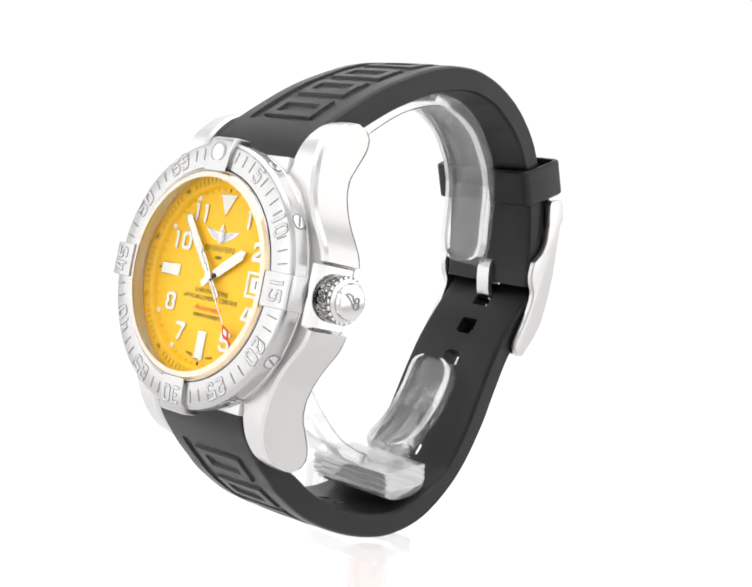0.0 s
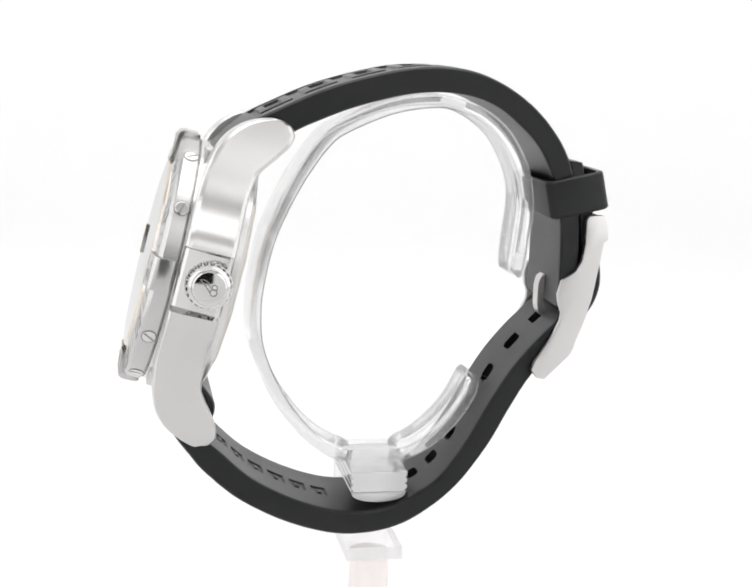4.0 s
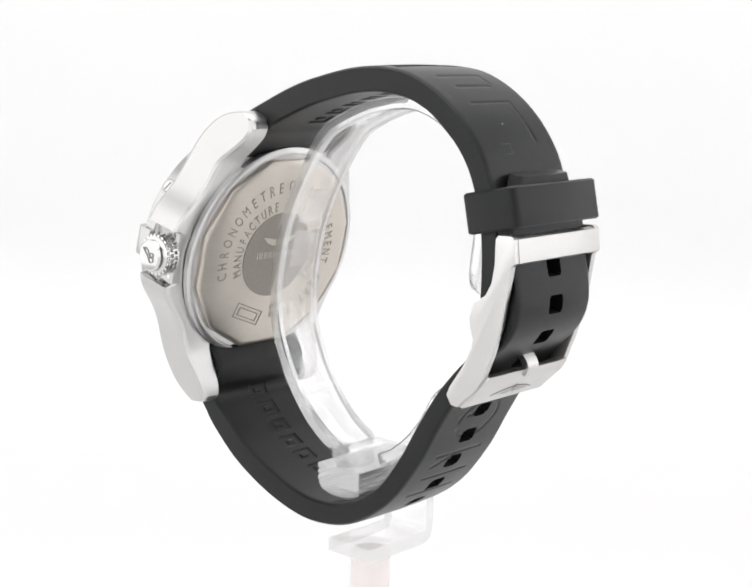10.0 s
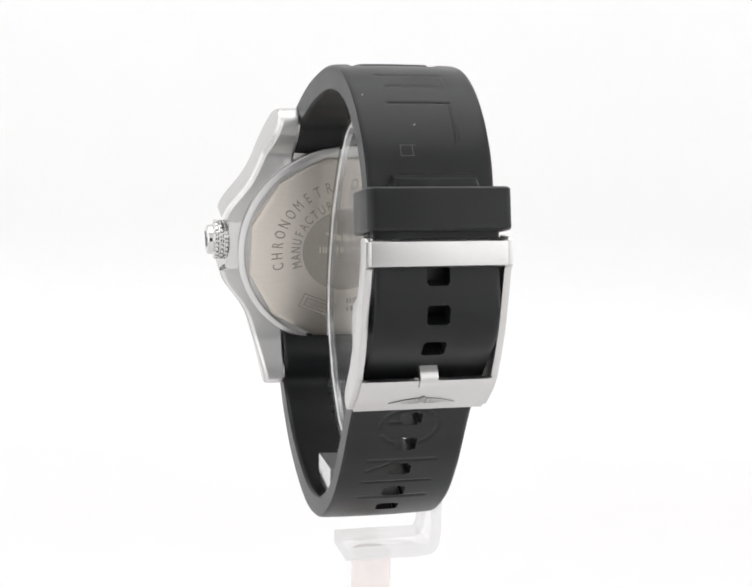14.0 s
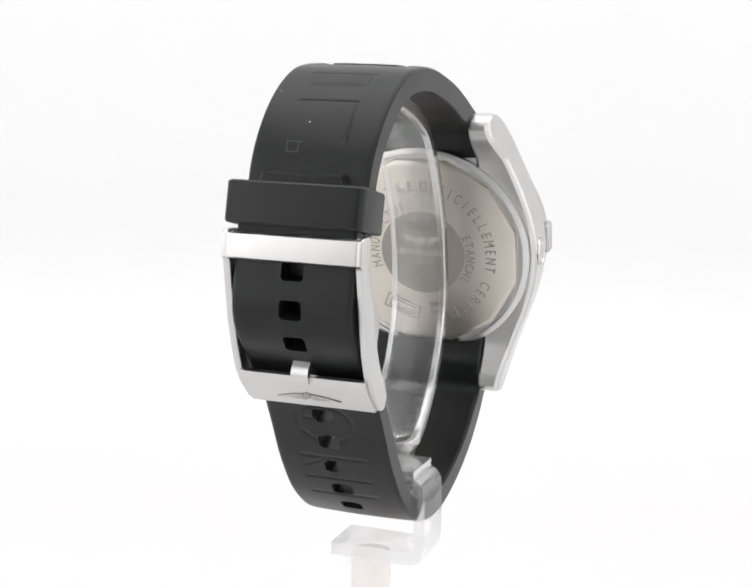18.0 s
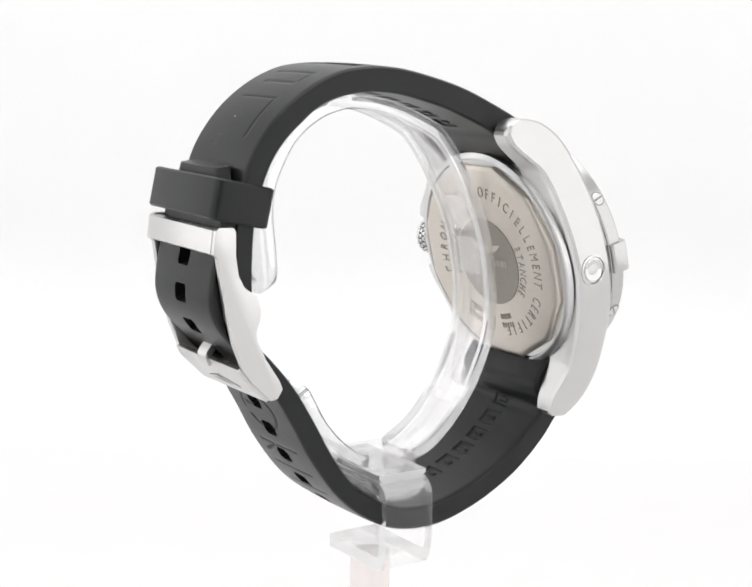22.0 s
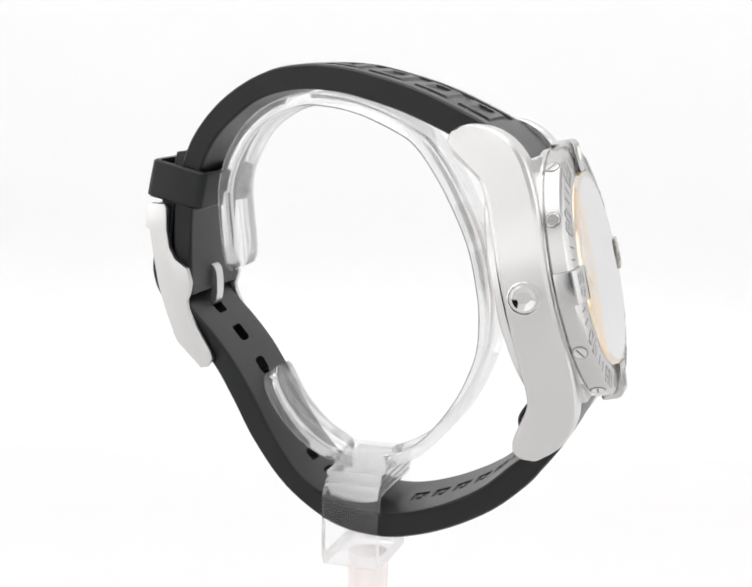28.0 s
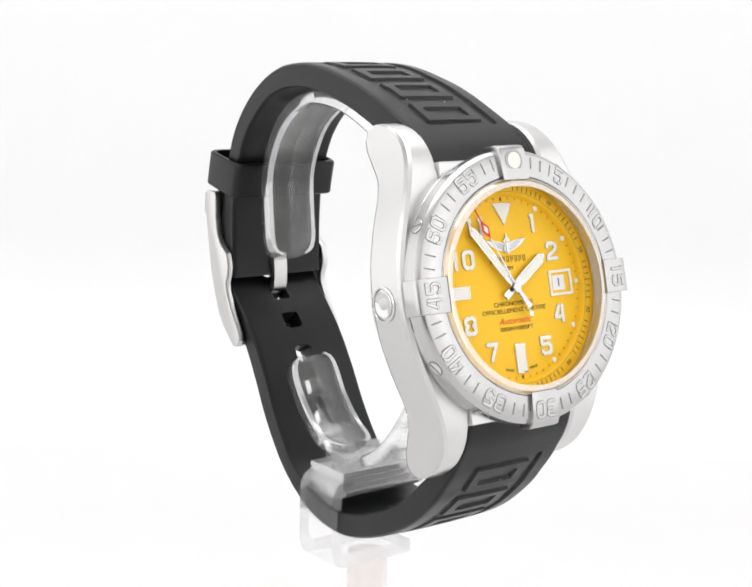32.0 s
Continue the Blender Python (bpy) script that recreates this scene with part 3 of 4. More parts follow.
            part("mark_bar", on_dial(v), f, BLACK, dial)
    for sx in (-1, 1):
        wing = [(0.5, 5.75), (1.3, 5.95), (2.3, 6.3), (3.2, 6.8), (4.2, 7.65), (2.9, 7.6), (1.6, 7.4), (0.5, 7.1)]
        v, f = prism([(sx * x, y) for x, y in wing][::sx], z, z + 0.14)
        part("emblem_wing", on_dial(v), f, CASE_STEEL, dial, bevel=0.04)
        for x0, y0, x1, y1 in ((0.7, 6.75, 3.6, 7.72), (0.7, 6.4, 2.9, 7.15), (0.7, 6.05, 2.1, 6.6)):
            v, f = stroke([(sx * x0, y0), (sx * x1, y1)], 0.12, z + 0.13, z + 0.17)
            part("emblem_feather", on_dial(v), f, MARK_AND_SHADE, dial)
    v, f = moved(lathe([(0.35, z), (0.62, z), (0.62, z + 0.26), (0.35, z + 0.26)], 20), 0, 7.35)
    part("emblem_ring", on_dial(v), f, POLISHED, dial)
    v, f = moved(disc(0.75, z, z + 0.24, 20), 0, 6.2)
    part("emblem_centre", on_dial(v), f, SATIN, dial)
    v, f = box(-0.13, 0.13, 5.4, 8.6, z, z + 0.3)
    part("emblem_post", on_dial(v), f, POLISHED, dial)


def build_hands():
    base = Matrix(((1, 0, 0, CX / 1000), (0, ST, -CT, CP / 1000), (0, CT, ST, CZ / 1000), (0, 0, 0, 1))) @ Matrix.Translation((-0.00015, -0.00015, 0))
    z = DIAL_Z

    def hand(name, outline, fill, z0, label):
        ob = part(name, *prism(outline, z0, z0 + 0.18), POLISHED, watch, label, bevel=0.04)
        part("luminous_fill", *prism(fill, z0 + 0.17, z0 + 0.23), LUME, ob)
        return ob
    hour = hand("hour_hand", [(-0.6, -2.5), (0.6, -2.5), (0.5, 0.0), (0.85, 2.0), (0.85, 7.6), (0, 8.7), (-0.85, 7.6), (-0.85, 2.0), (-0.5, 0.0)],
                [(-0.62, 2.2), (0.62, 2.2), (0.62, 7.4), (0, 8.3), (-0.62, 7.4)], z + 0.6, "steel hour hand with pale fill")
    minute = hand("minute_hand", [(-0.45, -4.2), (0.45, -4.2), (0.4, 0.0), (0.72, 2.2), (0.72, 11.7), (0, 12.9), (-0.72, 11.7), (-0.72, 2.2), (-0.4, 0.0)],
                  [(-0.48, 2.4), (0.48, 2.4), (0.48, 11.5), (0, 12.4), (-0.48, 11.5)], z + 0.95, "steel minute hand with pale fill")
    v, f = join(box(-0.09, 0.09, -4.6, 9.2, 0, 0.1), box(-0.07, 0.07, 12.0, 14.4, 0, 0.1), disc(0.75, 0, 0.2, 24),
                prism([(-0.5, -4.9), (0, -4.2), (0.5, -4.9), (0, -5.6)], 0, 0.1))
    v = [(x, y, zz + z + 1.3) for x, y, zz in v]
    second = part("second_hand", v, f, POLISHED, watch, "thin steel seconds hand with red diamond")
    v, f = prism([(-0.75, 10.6), (0, 9.0), (0.75, 10.6), (0, 12.3)], z + 1.29, z + 1.42)
    diamond = part("diamond", v, f, RED, second, "red diamond")
    v, f = prism([(-0.4, 10.6), (0, 9.8), (0.4, 10.6), (0, 11.4)], z + 1.41, z + 1.46)
    part("luminous_fill", v, f, LUME, second)
    v, f = box(-0.08, 0.08, 11.9, 14.5, z + 1.29, z + 1.42)
    part("tip", v, f, RED, second)
    return base, hour, minute, second


def build_crystal():
    v, f = lathe([(0.01, 1.7), (16.62, 1.7), (16.7, 2.45), (16.35, 2.85), (15.5, 2.97), (0.01, 2.97)], 120)
    g = part("crystal", on_dial(v), f, CRYSTAL, watch, "thick clear watch crystal with a bevelled edge", smooth=True)
    g.visible_shadow = False
    g.data.materials.append(CRYSTAL_INNER)
    g.data.materials.append(CRYSTAL_EDGE)
    for i, face in enumerate(g.data.polygons):
        if i % 6 in (0, 1, 5):
            face.material_index = 1
        elif i % 6 in (2, 3):
            face.material_index = 2


def build_crown():
    def along_x(vf, y=0.3, z=-6.6):
        return on_face([(zz, y + xx, z + yy) for xx, yy, zz in vf[0]]), vf[1]
    n, prof = 96, [(21.5, 2.6), (22.1, 2.6), (22.2, 3.2), (22.4, 3.45), (25.0, 3.4), (25.1, 3.1), (25.25, 2.85), (25.9, 2.85), (26.15, 2.75), (26.3, 2.5), (26.36, 1.5), (26.38, 0.05)]
    v, f = [], []
    for i in range(n):
        a = 2 * math.pi * i / n
        for x, r in prof:
            v.append((r * math.cos(a), r * math.sin(a), x))
    k = len(prof)
    for i in range(n):
        for j in range(k - 1):
            f.append((i * k + j, ((i + 1) % n) * k + j, ((i + 1) % n) * k + j + 1, i * k + j + 1))
    f.append(tuple(i * k for i in range(n)))
    f.append(tuple(i * k + k - 1 for i in range(n))[::-1])
    v, f = along_x((v, f))
    crown = part("crown", v, f, POLISHED, watch, "polished screw-down crown with a studded grip", smooth=True, sharp=25)
    for ring in range(3):
        for i in range(22):
            b = box(-0.36, 0.36, -0.34, 0.34, -0.3, 0.3)
            a = 2 * math.pi * (i + 0.5 * (ring % 2)) / 22
            c, s = math.cos(a), math.sin(a)
            vv = [((3.5 + zz) * c - xx * s, (3.5 + zz) * s + xx * c, 22.75 + ring * 0.92 + yy) for xx, yy, zz in b[0]]
            v, f = along_x((vv, b[1]))
            part("grip_stud", v, f, POLISHED, crown, bevel=0.14)
    # emblem as two plain rings and a leaf
    pieces = []
    for dx, dy, r in ((-0.5, -0.75, 0.62), (0.3, -0.75, 0.52)):
        pieces.append(moved(lathe([(r - 0.16, 26.2), (r, 26.2), (r, 26.5), (r - 0.16, 26.5)], 24), dx, dy))
    pieces.append(stroke([(-0.5, -0.1), (0.2, 0.6), (1.0, 1.7), (1.2, 1.2), (0.9, 0.3), (0.1, -0.1)], 0.16, 26.2, 26.48))
    v, f = along_x(join(*pieces))
    part("crown_emblem", v, f, MARK_AND_SHADE, crown)


def build_valve():
    def along(vf):
        return on_face([(-zz, -0.4 + xx, -6.2 + yy) for xx, yy, zz in vf[0]]), vf[1]
    v, f = along(lathe([(0.02, 21.0), (2.75, 21.0), (2.75, 22.0), (2.5, 22.12), (2.3, 21.7), (0.02, 21.7)], 48))
    valve = part("valve_ring", v, f, POLISHED, watch, "round relief valve ring in the case flank", smooth=True)
    v, f = along(lathe([(0.02, 21.6), (2.05, 21.6), (2.05, 21.98), (1.9, 22.06), (1.3, 21.92), (0.6, 21.84), (0.02, 21.82)], 48))
    part("valve_cap", v, f, POLISHED, valve, "mirror-polished dished valve cap", smooth=True)


case = build_case()
build_case_back()
build_bezel()
build_dial()
HAND_BASE, hour_hand, minute_hand, second_hand = build_hands()
build_crystal()
build_crown()
build_valve()


# ---------------------------------------------------------------- strap
def strap_width(s, total, w0, w1):
    return w0 + (w1 - w0) * min(1.0, max(0.0, (s - 3.0) / (total * 0.72)))


def in_rect(s, x, s0, s1, hx):
    return s0 <= s <= s1 and abs(x) <= hx


def moulded(s, x, s0, s1, hx, first, pitch, tall, half):
    """A sunken panel in which raised blocks stand, each with one wide opening."""
    if not in_rect(s, x, s0, s1, hx):
        return 0.0
    n, k = divmod(s - first, pitch)
    if n < 0 or k > tall or s > s1 - 1.0 or abs(x) > half:
        return -0.45
    if 0.28 * tall <= k <= 0.72 * tall and abs(x) < half * 0.66:
        return -0.45
    return 0.0


def relief_upper(s, x):
    """Depth of the moulded panel and its blocks on the upper half, by length and width."""
    h = moulded(s, x, 8.5, 43.0, 7.9, 9.7, 8.2, 6.0, 5.7)
    for a, d, w in ((49.0, 0.7, 5.5), (52.6, 0.5, 4.5), (57.0, 0.35, 5.2)):
        if in_rect(s, x, a, a + d, w):
            h = -0.14
    if in_rect(s, x + 5.2, 49.0, 52.6, 0.25) or in_rect(s, x + 4.9, 57.0, 65.5, 0.22):
        h = -0.12
    return h


def relief_lower(s, x):
    h = moulded(s, x, 10.5, 33.0, 7.6, 11.8, 7.6, 5.6, 5.5)
    q = s - HOLE_ONE
    for a in (-34.6, -40.2, -44.8):
        if in_rect(q, x, a, a + 0.5, 6.0):
            h = -0.16
    if in_rect(q, x, -37.2, -34.6, 6.0) and abs((q + 34.6) * 1.9 + (x - 1.2)) < 0.45 and x > 1.2:
        h = -0.16
    ring = math.hypot((q + 26.4) * 1.15, x)
    if abs(ring - 4.9) < 0.28 and not (x > 1.0 and -2.0 < q + 26.4 < -0.5) or in_rect(q, x - 2.0, -25.6, -25.1, 1.6):
        h = -0.16
    return h


def relief_inside(s, x):
    """Sunken bars along the inner face."""
    k = (s - 14.0) % 4.6
    return 0.32 if 14.0 < s < 46.0 and k < 3.1 and abs(x) < 2.1 and not (1.1 < k < 2.0 and abs(x) < 1.1) else 0.0


def strap(name, pairs, w0, w1, relief, holes, label, tip=0.0, rise=0.1):
    line, k = spline(pairs, 0.3)
    total = k[-1]
    nx = 76
    us = np.linspace(-1, 1, nx + 1)
    ns = len(k)
    outer, inner, solid = [], [], np.ones((ns - 1, nx), bool)
    half = []
    for i in range(ns):
        hw = strap_width(k[i], total, w0, w1) / 2
        if tip and k[i] > total - tip:
            q = (k[i] - (total - tip)) / tip
            hw -= 3.5 * q ** 0.5
        half.append(hw)
    for i in range(ns):
        po, pz, qo, qz = line[i]
        d = Vector((po - qo, pz - qz))
        th = d.length
        d.normalize()
        for u in us:
            x = u * half[i]
            e = max(0.0, abs(x) - (half[i] - 0.9)) / 0.9
            drop = 0.35 * (1 - math.sqrt(max(0.0, 1 - e * e)))
            crown_h = 0.22 * (1 - u * u)
            h = relief(k[i], x) + crown_h - drop + rise
            outer.append((CX + x, po + d.x * h, pz + d.y * h))
            hi = 0.35 * (1 - math.sqrt(max(0.0, 1 - e * e)))
            hi += relief_inside(k[i], x)
            inner.append((CX + x, qo + d.x * hi, qz + d.y * hi))
    for s0 in holes:
        for i in range(ns - 1):
            if abs((k[i] + k[i + 1]) / 2 - s0) < 1.5:
                for j in range(nx):
                    x = (us[j] + us[j + 1]) / 2 * half[i]
                    ds = abs((k[i] + k[i + 1]) / 2 - s0)
                    if abs(x) < (1.8 if ds < 1.15 else 1.45):
                        solid[i, j] = False
    n = nx + 1
    v = outer + inner
    o2 = ns * n
    f = []
    for i in range(ns - 1):
        for j in range(nx):
            a, b, c, d = i * n + j, i * n + j + 1, (i + 1) * n + j + 1, (i + 1) * n + j
            if solid[i, j]:
                f.append((a, b, c, d))
                f.append((o2 + d, o2 + c, o2 + b, o2 + a))
                for di, dj, e0, e1 in ((-1, 0, a, b), (1, 0, c, d), (0, -1, d, a), (0, 1, b, c)):
                    ii, jj = i + di, j + dj
                    if not (0 <= ii < ns - 1 and 0 <= jj < nx) or not solid[ii, jj]:
                        f.append((e1, e0, o2 + e0, o2 + e1))
    ob = part(name, v, f, RUBBER, watch, label, smooth=True, sharp=32)
    return ob, line, k, half


# pairs of outer and inner edge, seen from the side: outer depth, outer height, inner depth, inner height
UPPER = [(-28.6, 2.6, -24.0, -1.0), (-25.5, 5.6, -21.0, 1.8), (-22.0, 8.0, -18.0, 4.2), (-17.5, 10.2, -15.8, 6.0), (-12.0, 12.6, -10.6, 8.3), (-6.6, 14.4, -5.4, 10.2),
         (1.3, 16.3, 2.0, 12.1), (6.7, 16.9, 6.8, 12.7), (10.6, 16.8, 10.2, 12.7), (14.6, 16.2, 13.4, 12.3), (18.4, 14.8, 16.6, 11.4),
         (22.0, 12.8, 19.6, 9.9), (25.6, 10.0, 22.6, 7.5), (28.6, 6.7, 25.2, 5.0), (31.0, 3.0, 27.4, 1.9), (32.6, -1.2, 29.0, -1.8),
         (33.6, -5.5, 30.1, -5.6), (34.1, -10.0, 30.7, -10.0), (34.2, -15.0, 30.9, -15.0), (33.7, -20.0, 30.8, -20.0), (32.6, -23.6, 30.6, -24.0)]
LOWER = [(-39.4, -34.5, -33.0, -34.0), (-38.6, -39.0, -31.0, -36.6), (-37.0, -42.5, -28.9, -40.0), (-35.2, -45.6, -29.4, -43.0), (-33.1, -48.4, -30.3, -46.0), (-30.4, -51.7, -27.4, -49.0),
         (-24.6, -56.7, -22.3, -53.5), (-17.0, -60.8, -15.4, -57.2), (-9.2, -63.3, -8.4, -59.5), (-3.0, -63.7, -3.0, -60.0), (3.2, -62.5, 2.0, -59.2),
         (8.9, -59.4, 6.8, -56.9), (13.9, -55.1, 10.8, -53.9), (18.8, -48.6, 15.2, -47.9), (22.2, -42.6, 18.8, -41.6),
         (25.4, -37.3, 22.6, -35.6), (28.8, -33.0, 26.6, -30.8), (32.6, -28.8, 30.4, -27.0), (36.5, -24.4, 33.7, -23.2), (38.0, -20.6, 35.0, -19.9),
         (37.9, -16.8, 34.9, -16.6), (37.1, -12.5, 34.4, -12.2), (36.3, -8.0, 33.8, -7.6), (35.6, -3.0, 33.3, -2.4), (35.0, 0.9, 32.8, 1.2)]
up_strap, UP_LINE, UP_K, UP_HALF = strap("upper_strap", UPPER, 22.2, 20.2, relief_upper, [], "black rubber strap half with moulded block relief")
LOW_S = spline(LOWER, 0.3)


def length_at(p, z):
    d = (LOW_S[0][:, 0] - p) ** 2 + (LOW_S[0][:, 1] - z) ** 2
    return float(LOW_S[1][int(d.argmin())])


HOLE_ONE = length_at(38.0, -19.6)
HOLES = [HOLE_ONE + (6.12 if k < -2 else 6.0) * k for k in (-8, -7, -6, -5, -4, -3, -2, -1, 0, 1)]
low_strap, LOW_LINE, LOW_K, LOW_HALF = strap("lower_strap", LOWER, 22.2, 19.9, relief_lower, HOLES, "black rubber strap half with square adjustment holes", tip=5.5, rise=0.35)


def build_keeper():
    c, s = math.cos(radians(12)), math.sin(radians(12))

    def ring(hx, hp, z):
        r, out = 1.3, []
        for sx, sp, a0 in ((1, 1, 0), (-1, 1, 90), (-1, -1, 180), (1, -1, 270)):
            for a in (0, 30, 60, 90):
                out.append((sx * (hx - r) + r * math.cos(radians(a0 + a)), sp * (hp - r) + r * math.sin(radians(a0 + a)), z))
        return out
    rows = [ring(11.1, 5.0, -3.3), ring(11.35, 5.3, -3.0), ring(11.35, 5.3, 3.0), ring(11.1, 5.0, 3.3), ring(10.75, 4.4, 3.3), ring(10.65, 4.3, 3.0), ring(10.65, 4.3, -3.0), ring(10.75, 4.4, -3.3)]
    n = len(rows[0])
    v, f = [p for r in rows for p in r], []
    for i in range(len(rows)):
        for j in range(n):
            i2 = (i + 1) % len(rows)
            f.append((i * n + j, i * n + (j + 1) % n, i2 * n + (j + 1) % n, i2 * n + j))
    v = [(CX + x, 33.2 + p * c - z * s, -4.4 + p * s + z * c) for x, p, z in v]
    part("keeper", v, f, RUBBER, watch, "black rubber keeper loop round the strap", smooth=True)


def build_buckle():
    side = [(34.8, -8.6), (35.3, -7.9), (37.8, -7.8), (38.5, -8.3), (38.9, -12.0), (38.1, -12.6), (37.5, -16.5), (36.4, -22.5), (35.0, -27.0), (34.1, -29.2),
            (33.4, -31.0), (31.6, -33.4), (28.2, -36.6), (27.0, -36.4), (26.0, -34.9), (26.6, -33.4), (29.2, -29.6), (30.8, -26.4), (31.0, -24.9), (30.4, -23.2),
            (30.2, -21.6), (30.9, -19.2), (33.2, -17.6), (34.3, -15.6), (34.8, -12.5)]
    buckle = None
    for sx in (1, -1):
        v, f = prism(side, 10.4, 11.6)
        v = [(CX + sx * z, x, y) for x, y, z in v]
        if buckle is None:
            buckle = part("buckle", v, f, BRUSHED, watch, "brushed steel tang buckle", bevel=0.22)
        else:
            part("side_plate", v, f, BRUSHED, buckle, bevel=0.22)
    top = [(37.5, -8.0), (38.6, -8.3), (39.05, -12.0), (38.1, -12.4), (37.7, -12.0)]
    v, f = prism(top, -10.7, 10.7)
    part("top_bar", [(CX + z, x, y) for x, y, z in v], f, BRUSHED, buckle, bevel=0.15)
    low = [(33.1, -30.6), (34.05, -30.9), (33.1, -32.6), (28.6, -36.9), (27.6, -36.3), (31.6, -32.2)]
    v, f = prism(low, -10.7, 10.7)
    part("bottom_bar", [(CX + z, x, y) for x, y, z in v], f, BRUSHED, buckle, bevel=0.15)
    # winged emblem, raised on the bottom bar
    d = Vector((28.6 - 33.1, -36.9 + 32.6)).normalized()
    nrm = Vector((-d.y, d.x)) if -d.y > 0 else Vector((d.y, -d.x))
    mid = Vector((30.75, -34.83))
    for sx in (-1, 1):
        for mat, grow, high in ((MARK_AND_SHADE, 1.0, 0.12), (BRUSHED, 0.88, 0.2)):
            o = [(0.5, -0.95), (1.8, -0.75), (3.6, -0.2), (5.5, 0.65), (3.8, 0.6), (2.2, 0.8), (0.5, 0.95)]
            o = [(sx * (2.6 + (x - 2.6) * grow), 0.05 + (y - 0.05) * (grow - 0.12 * (grow < 1))) for x, y in o]
            v, f = prism(o[::sx], -0.05, high)
            v = [(CX + x, (mid + d * y + nrm * z).x, (mid + d * y + nrm * z).y) for x, y, z in v]
            part("emblem_wing", v, f, mat, buckle)
        for j, (x0, x1, y0, y1) in enumerate(((0.9, 4.0, -0.5, 0.35), (0.9, 3.0, -0.1, 0.45), (0.9, 2.2, 0.3, 0.6))):
            o = [(x0 * sx, y0), (x1 * sx, y1 - 0.05), (x1 * sx, y1 + 0.05), (x0 * sx, y0 + 0.14)]
            v, f = prism(o[::sx], -0.05, 0.22 + 0.01 * j)
            v = [(CX + x, (mid + d * y + nrm * z).x, (mid + d * y + nrm * z).y) for x, y, z in v]
            part("emblem_feather", v, f, MARK_AND_SHADE, buckle)
    v, f = prism([(0.6 * math.cos(radians(30 * k)), 0.9 * math.sin(radians(30 * k)) - 0.5) for k in range(12)], -0.05, 0.26)
    v = [(CX + x, (mid + d * y + nrm * z).x, (mid + d * y + nrm * z).y) for x, y, z in v]
    part("emblem_centre", v, f, BLASTED, buckle)
    # tang
    path = [(32.0, -20.0), (30.5, -20.6), (30.1, -23.4), (30.4, -26.4), (32.0, -27.4), (33.2, -28.9), (34.1, -30.1), (34.15, -30.9), (33.6, -31.9)]
    ln, _ = spline([(*q, 0) for q in path], 0.5)
    v, f = [], []
    for i, (p, z, _) in enumerate(ln):
        a = ln[max(0, i - 1)]
        b = ln[min(len(ln) - 1, i + 1)]
        t = Vector((b[0] - a[0], b[1] - a[1])).normalized()
        nn = Vector((-t.y, t.x)) * 0.55
        for x, q in ((-1.45, 1), (1.45, 1), (1.45, -1), (-1.45, -1)):
            v.append((CX + x, p + nn.x * q, z + nn.y * q))
    m = len(ln)
    for i in range(m - 1):
        for j in range(4):
            f.append((i * 4 + j, i * 4 + (j + 1) % 4, (i + 1) * 4 + (j + 1) % 4, (i + 1) * 4 + j))
    f += [(0, 1, 2, 3), tuple(4 * (m - 1) + j for j in (3, 2, 1, 0))]
    part("tang", v, f, BRUSHED, buckle, "steel tang through a strap hole", smooth=True, sharp=50)
    v, f = disc(0.6, -10.4, 10.4, 16)
    part("hinge_bar", [(CX + z, 32.1 + x, -22.0 + y) for x, y, z in v], f, POLISHED, buckle, smooth=True)


build_keeper()
build_buckle()


def build_dust():
    """A few pale specks lying on the rubber."""
    rng = random.Random(7)
    for owner, line, lens, half in ((up_strap, UP_LINE, UP_K, UP_HALF), (low_strap, LOW_LINE, LOW_K, LOW_HALF)):
        for _ in range(9):
            i = rng.randrange(20, len(lens) - 12)
            po, pz, qo, qz = line[i]
            d = Vector((po - qo, pz - qz)).normalized()
            x, r = rng.uniform(-0.95, 0.95) * half[i], rng.uniform(0.05, 0.11)
            h = 0.3 + 0.22 * (1 - (x / half[i]) ** 2)
            c = (CX + x, po + d.x * h, pz + d.y * h)
            v = [(c[0] + r * a, c[1] + r * b, c[2] + r * e) for a, b, e in ((1.4, 0, 0), (-1, 0.4, 0), (0, 1, 0.3), (0, -1, 0.2), (0.3, 0, 1), (0, 0.2, -1))]
            f = [(0, 2, 4), (2, 1, 4), (1, 3, 4), (3, 0, 4), (2, 0, 5), (1, 2, 5), (3, 1, 5), (0, 3, 5)]
            part("dust_speck", v, f, WHITE, owner)


def build_worn_mark():
    """A small pale square rubbed into the rubber above the keeper."""
    i0 = int(np.abs(UP_K - 66.5).argmin())
    pieces = []
    for ds, dx, hs, hx in ((0.9, 0.1, 0.05, 1.1), (-0.9, 0.0, 0.05, 1.25), (0.0, 1.2, 0.9, 0.05), (0.1, -0.7, 0.8, 0.06)):
        i = i0 + int(round(ds / 0.3))
        po, pz, qo, qz = UP_LINE[i]
        n = Vector((po - qo, pz - qz)).normalized()
        t = Vector((UP_LINE[i + 2][0] - po, UP_LINE[i + 2][1] - pz)).normalized()
        v, f = box(3.2 + dx - hx, 3.2 + dx + hx, -hs, hs, 0.27, 0.33)
        pieces.append(([(CX + x, po + t.x * y + n.x * z, pz + t.y * y + n.y * z) for x, y, z in v], f))
    part("worn_mark", *join(*pieces), GREY_WEAR, up_strap, "small pale square worn into the rubber")


build_dust()
build_worn_mark()

# ---------------------------------------------------------------- the stand
stand = tagged(new("watch_stand"), "clear acrylic C-shaped watch stand on a slim post", "display stand")
stand.location = (0, 0, LIFT)


def cloudy_faces(ob, n, sides, mat):
    """Sawn edges of a lofted strip are cloudy, whitened for light guided inside."""
    ob.data.materials.append(mat)
    for i, face in enumerate(ob.data.polygons):
        if i % n in sides and len(face.vertices) == 4:
            face.material_index = 1


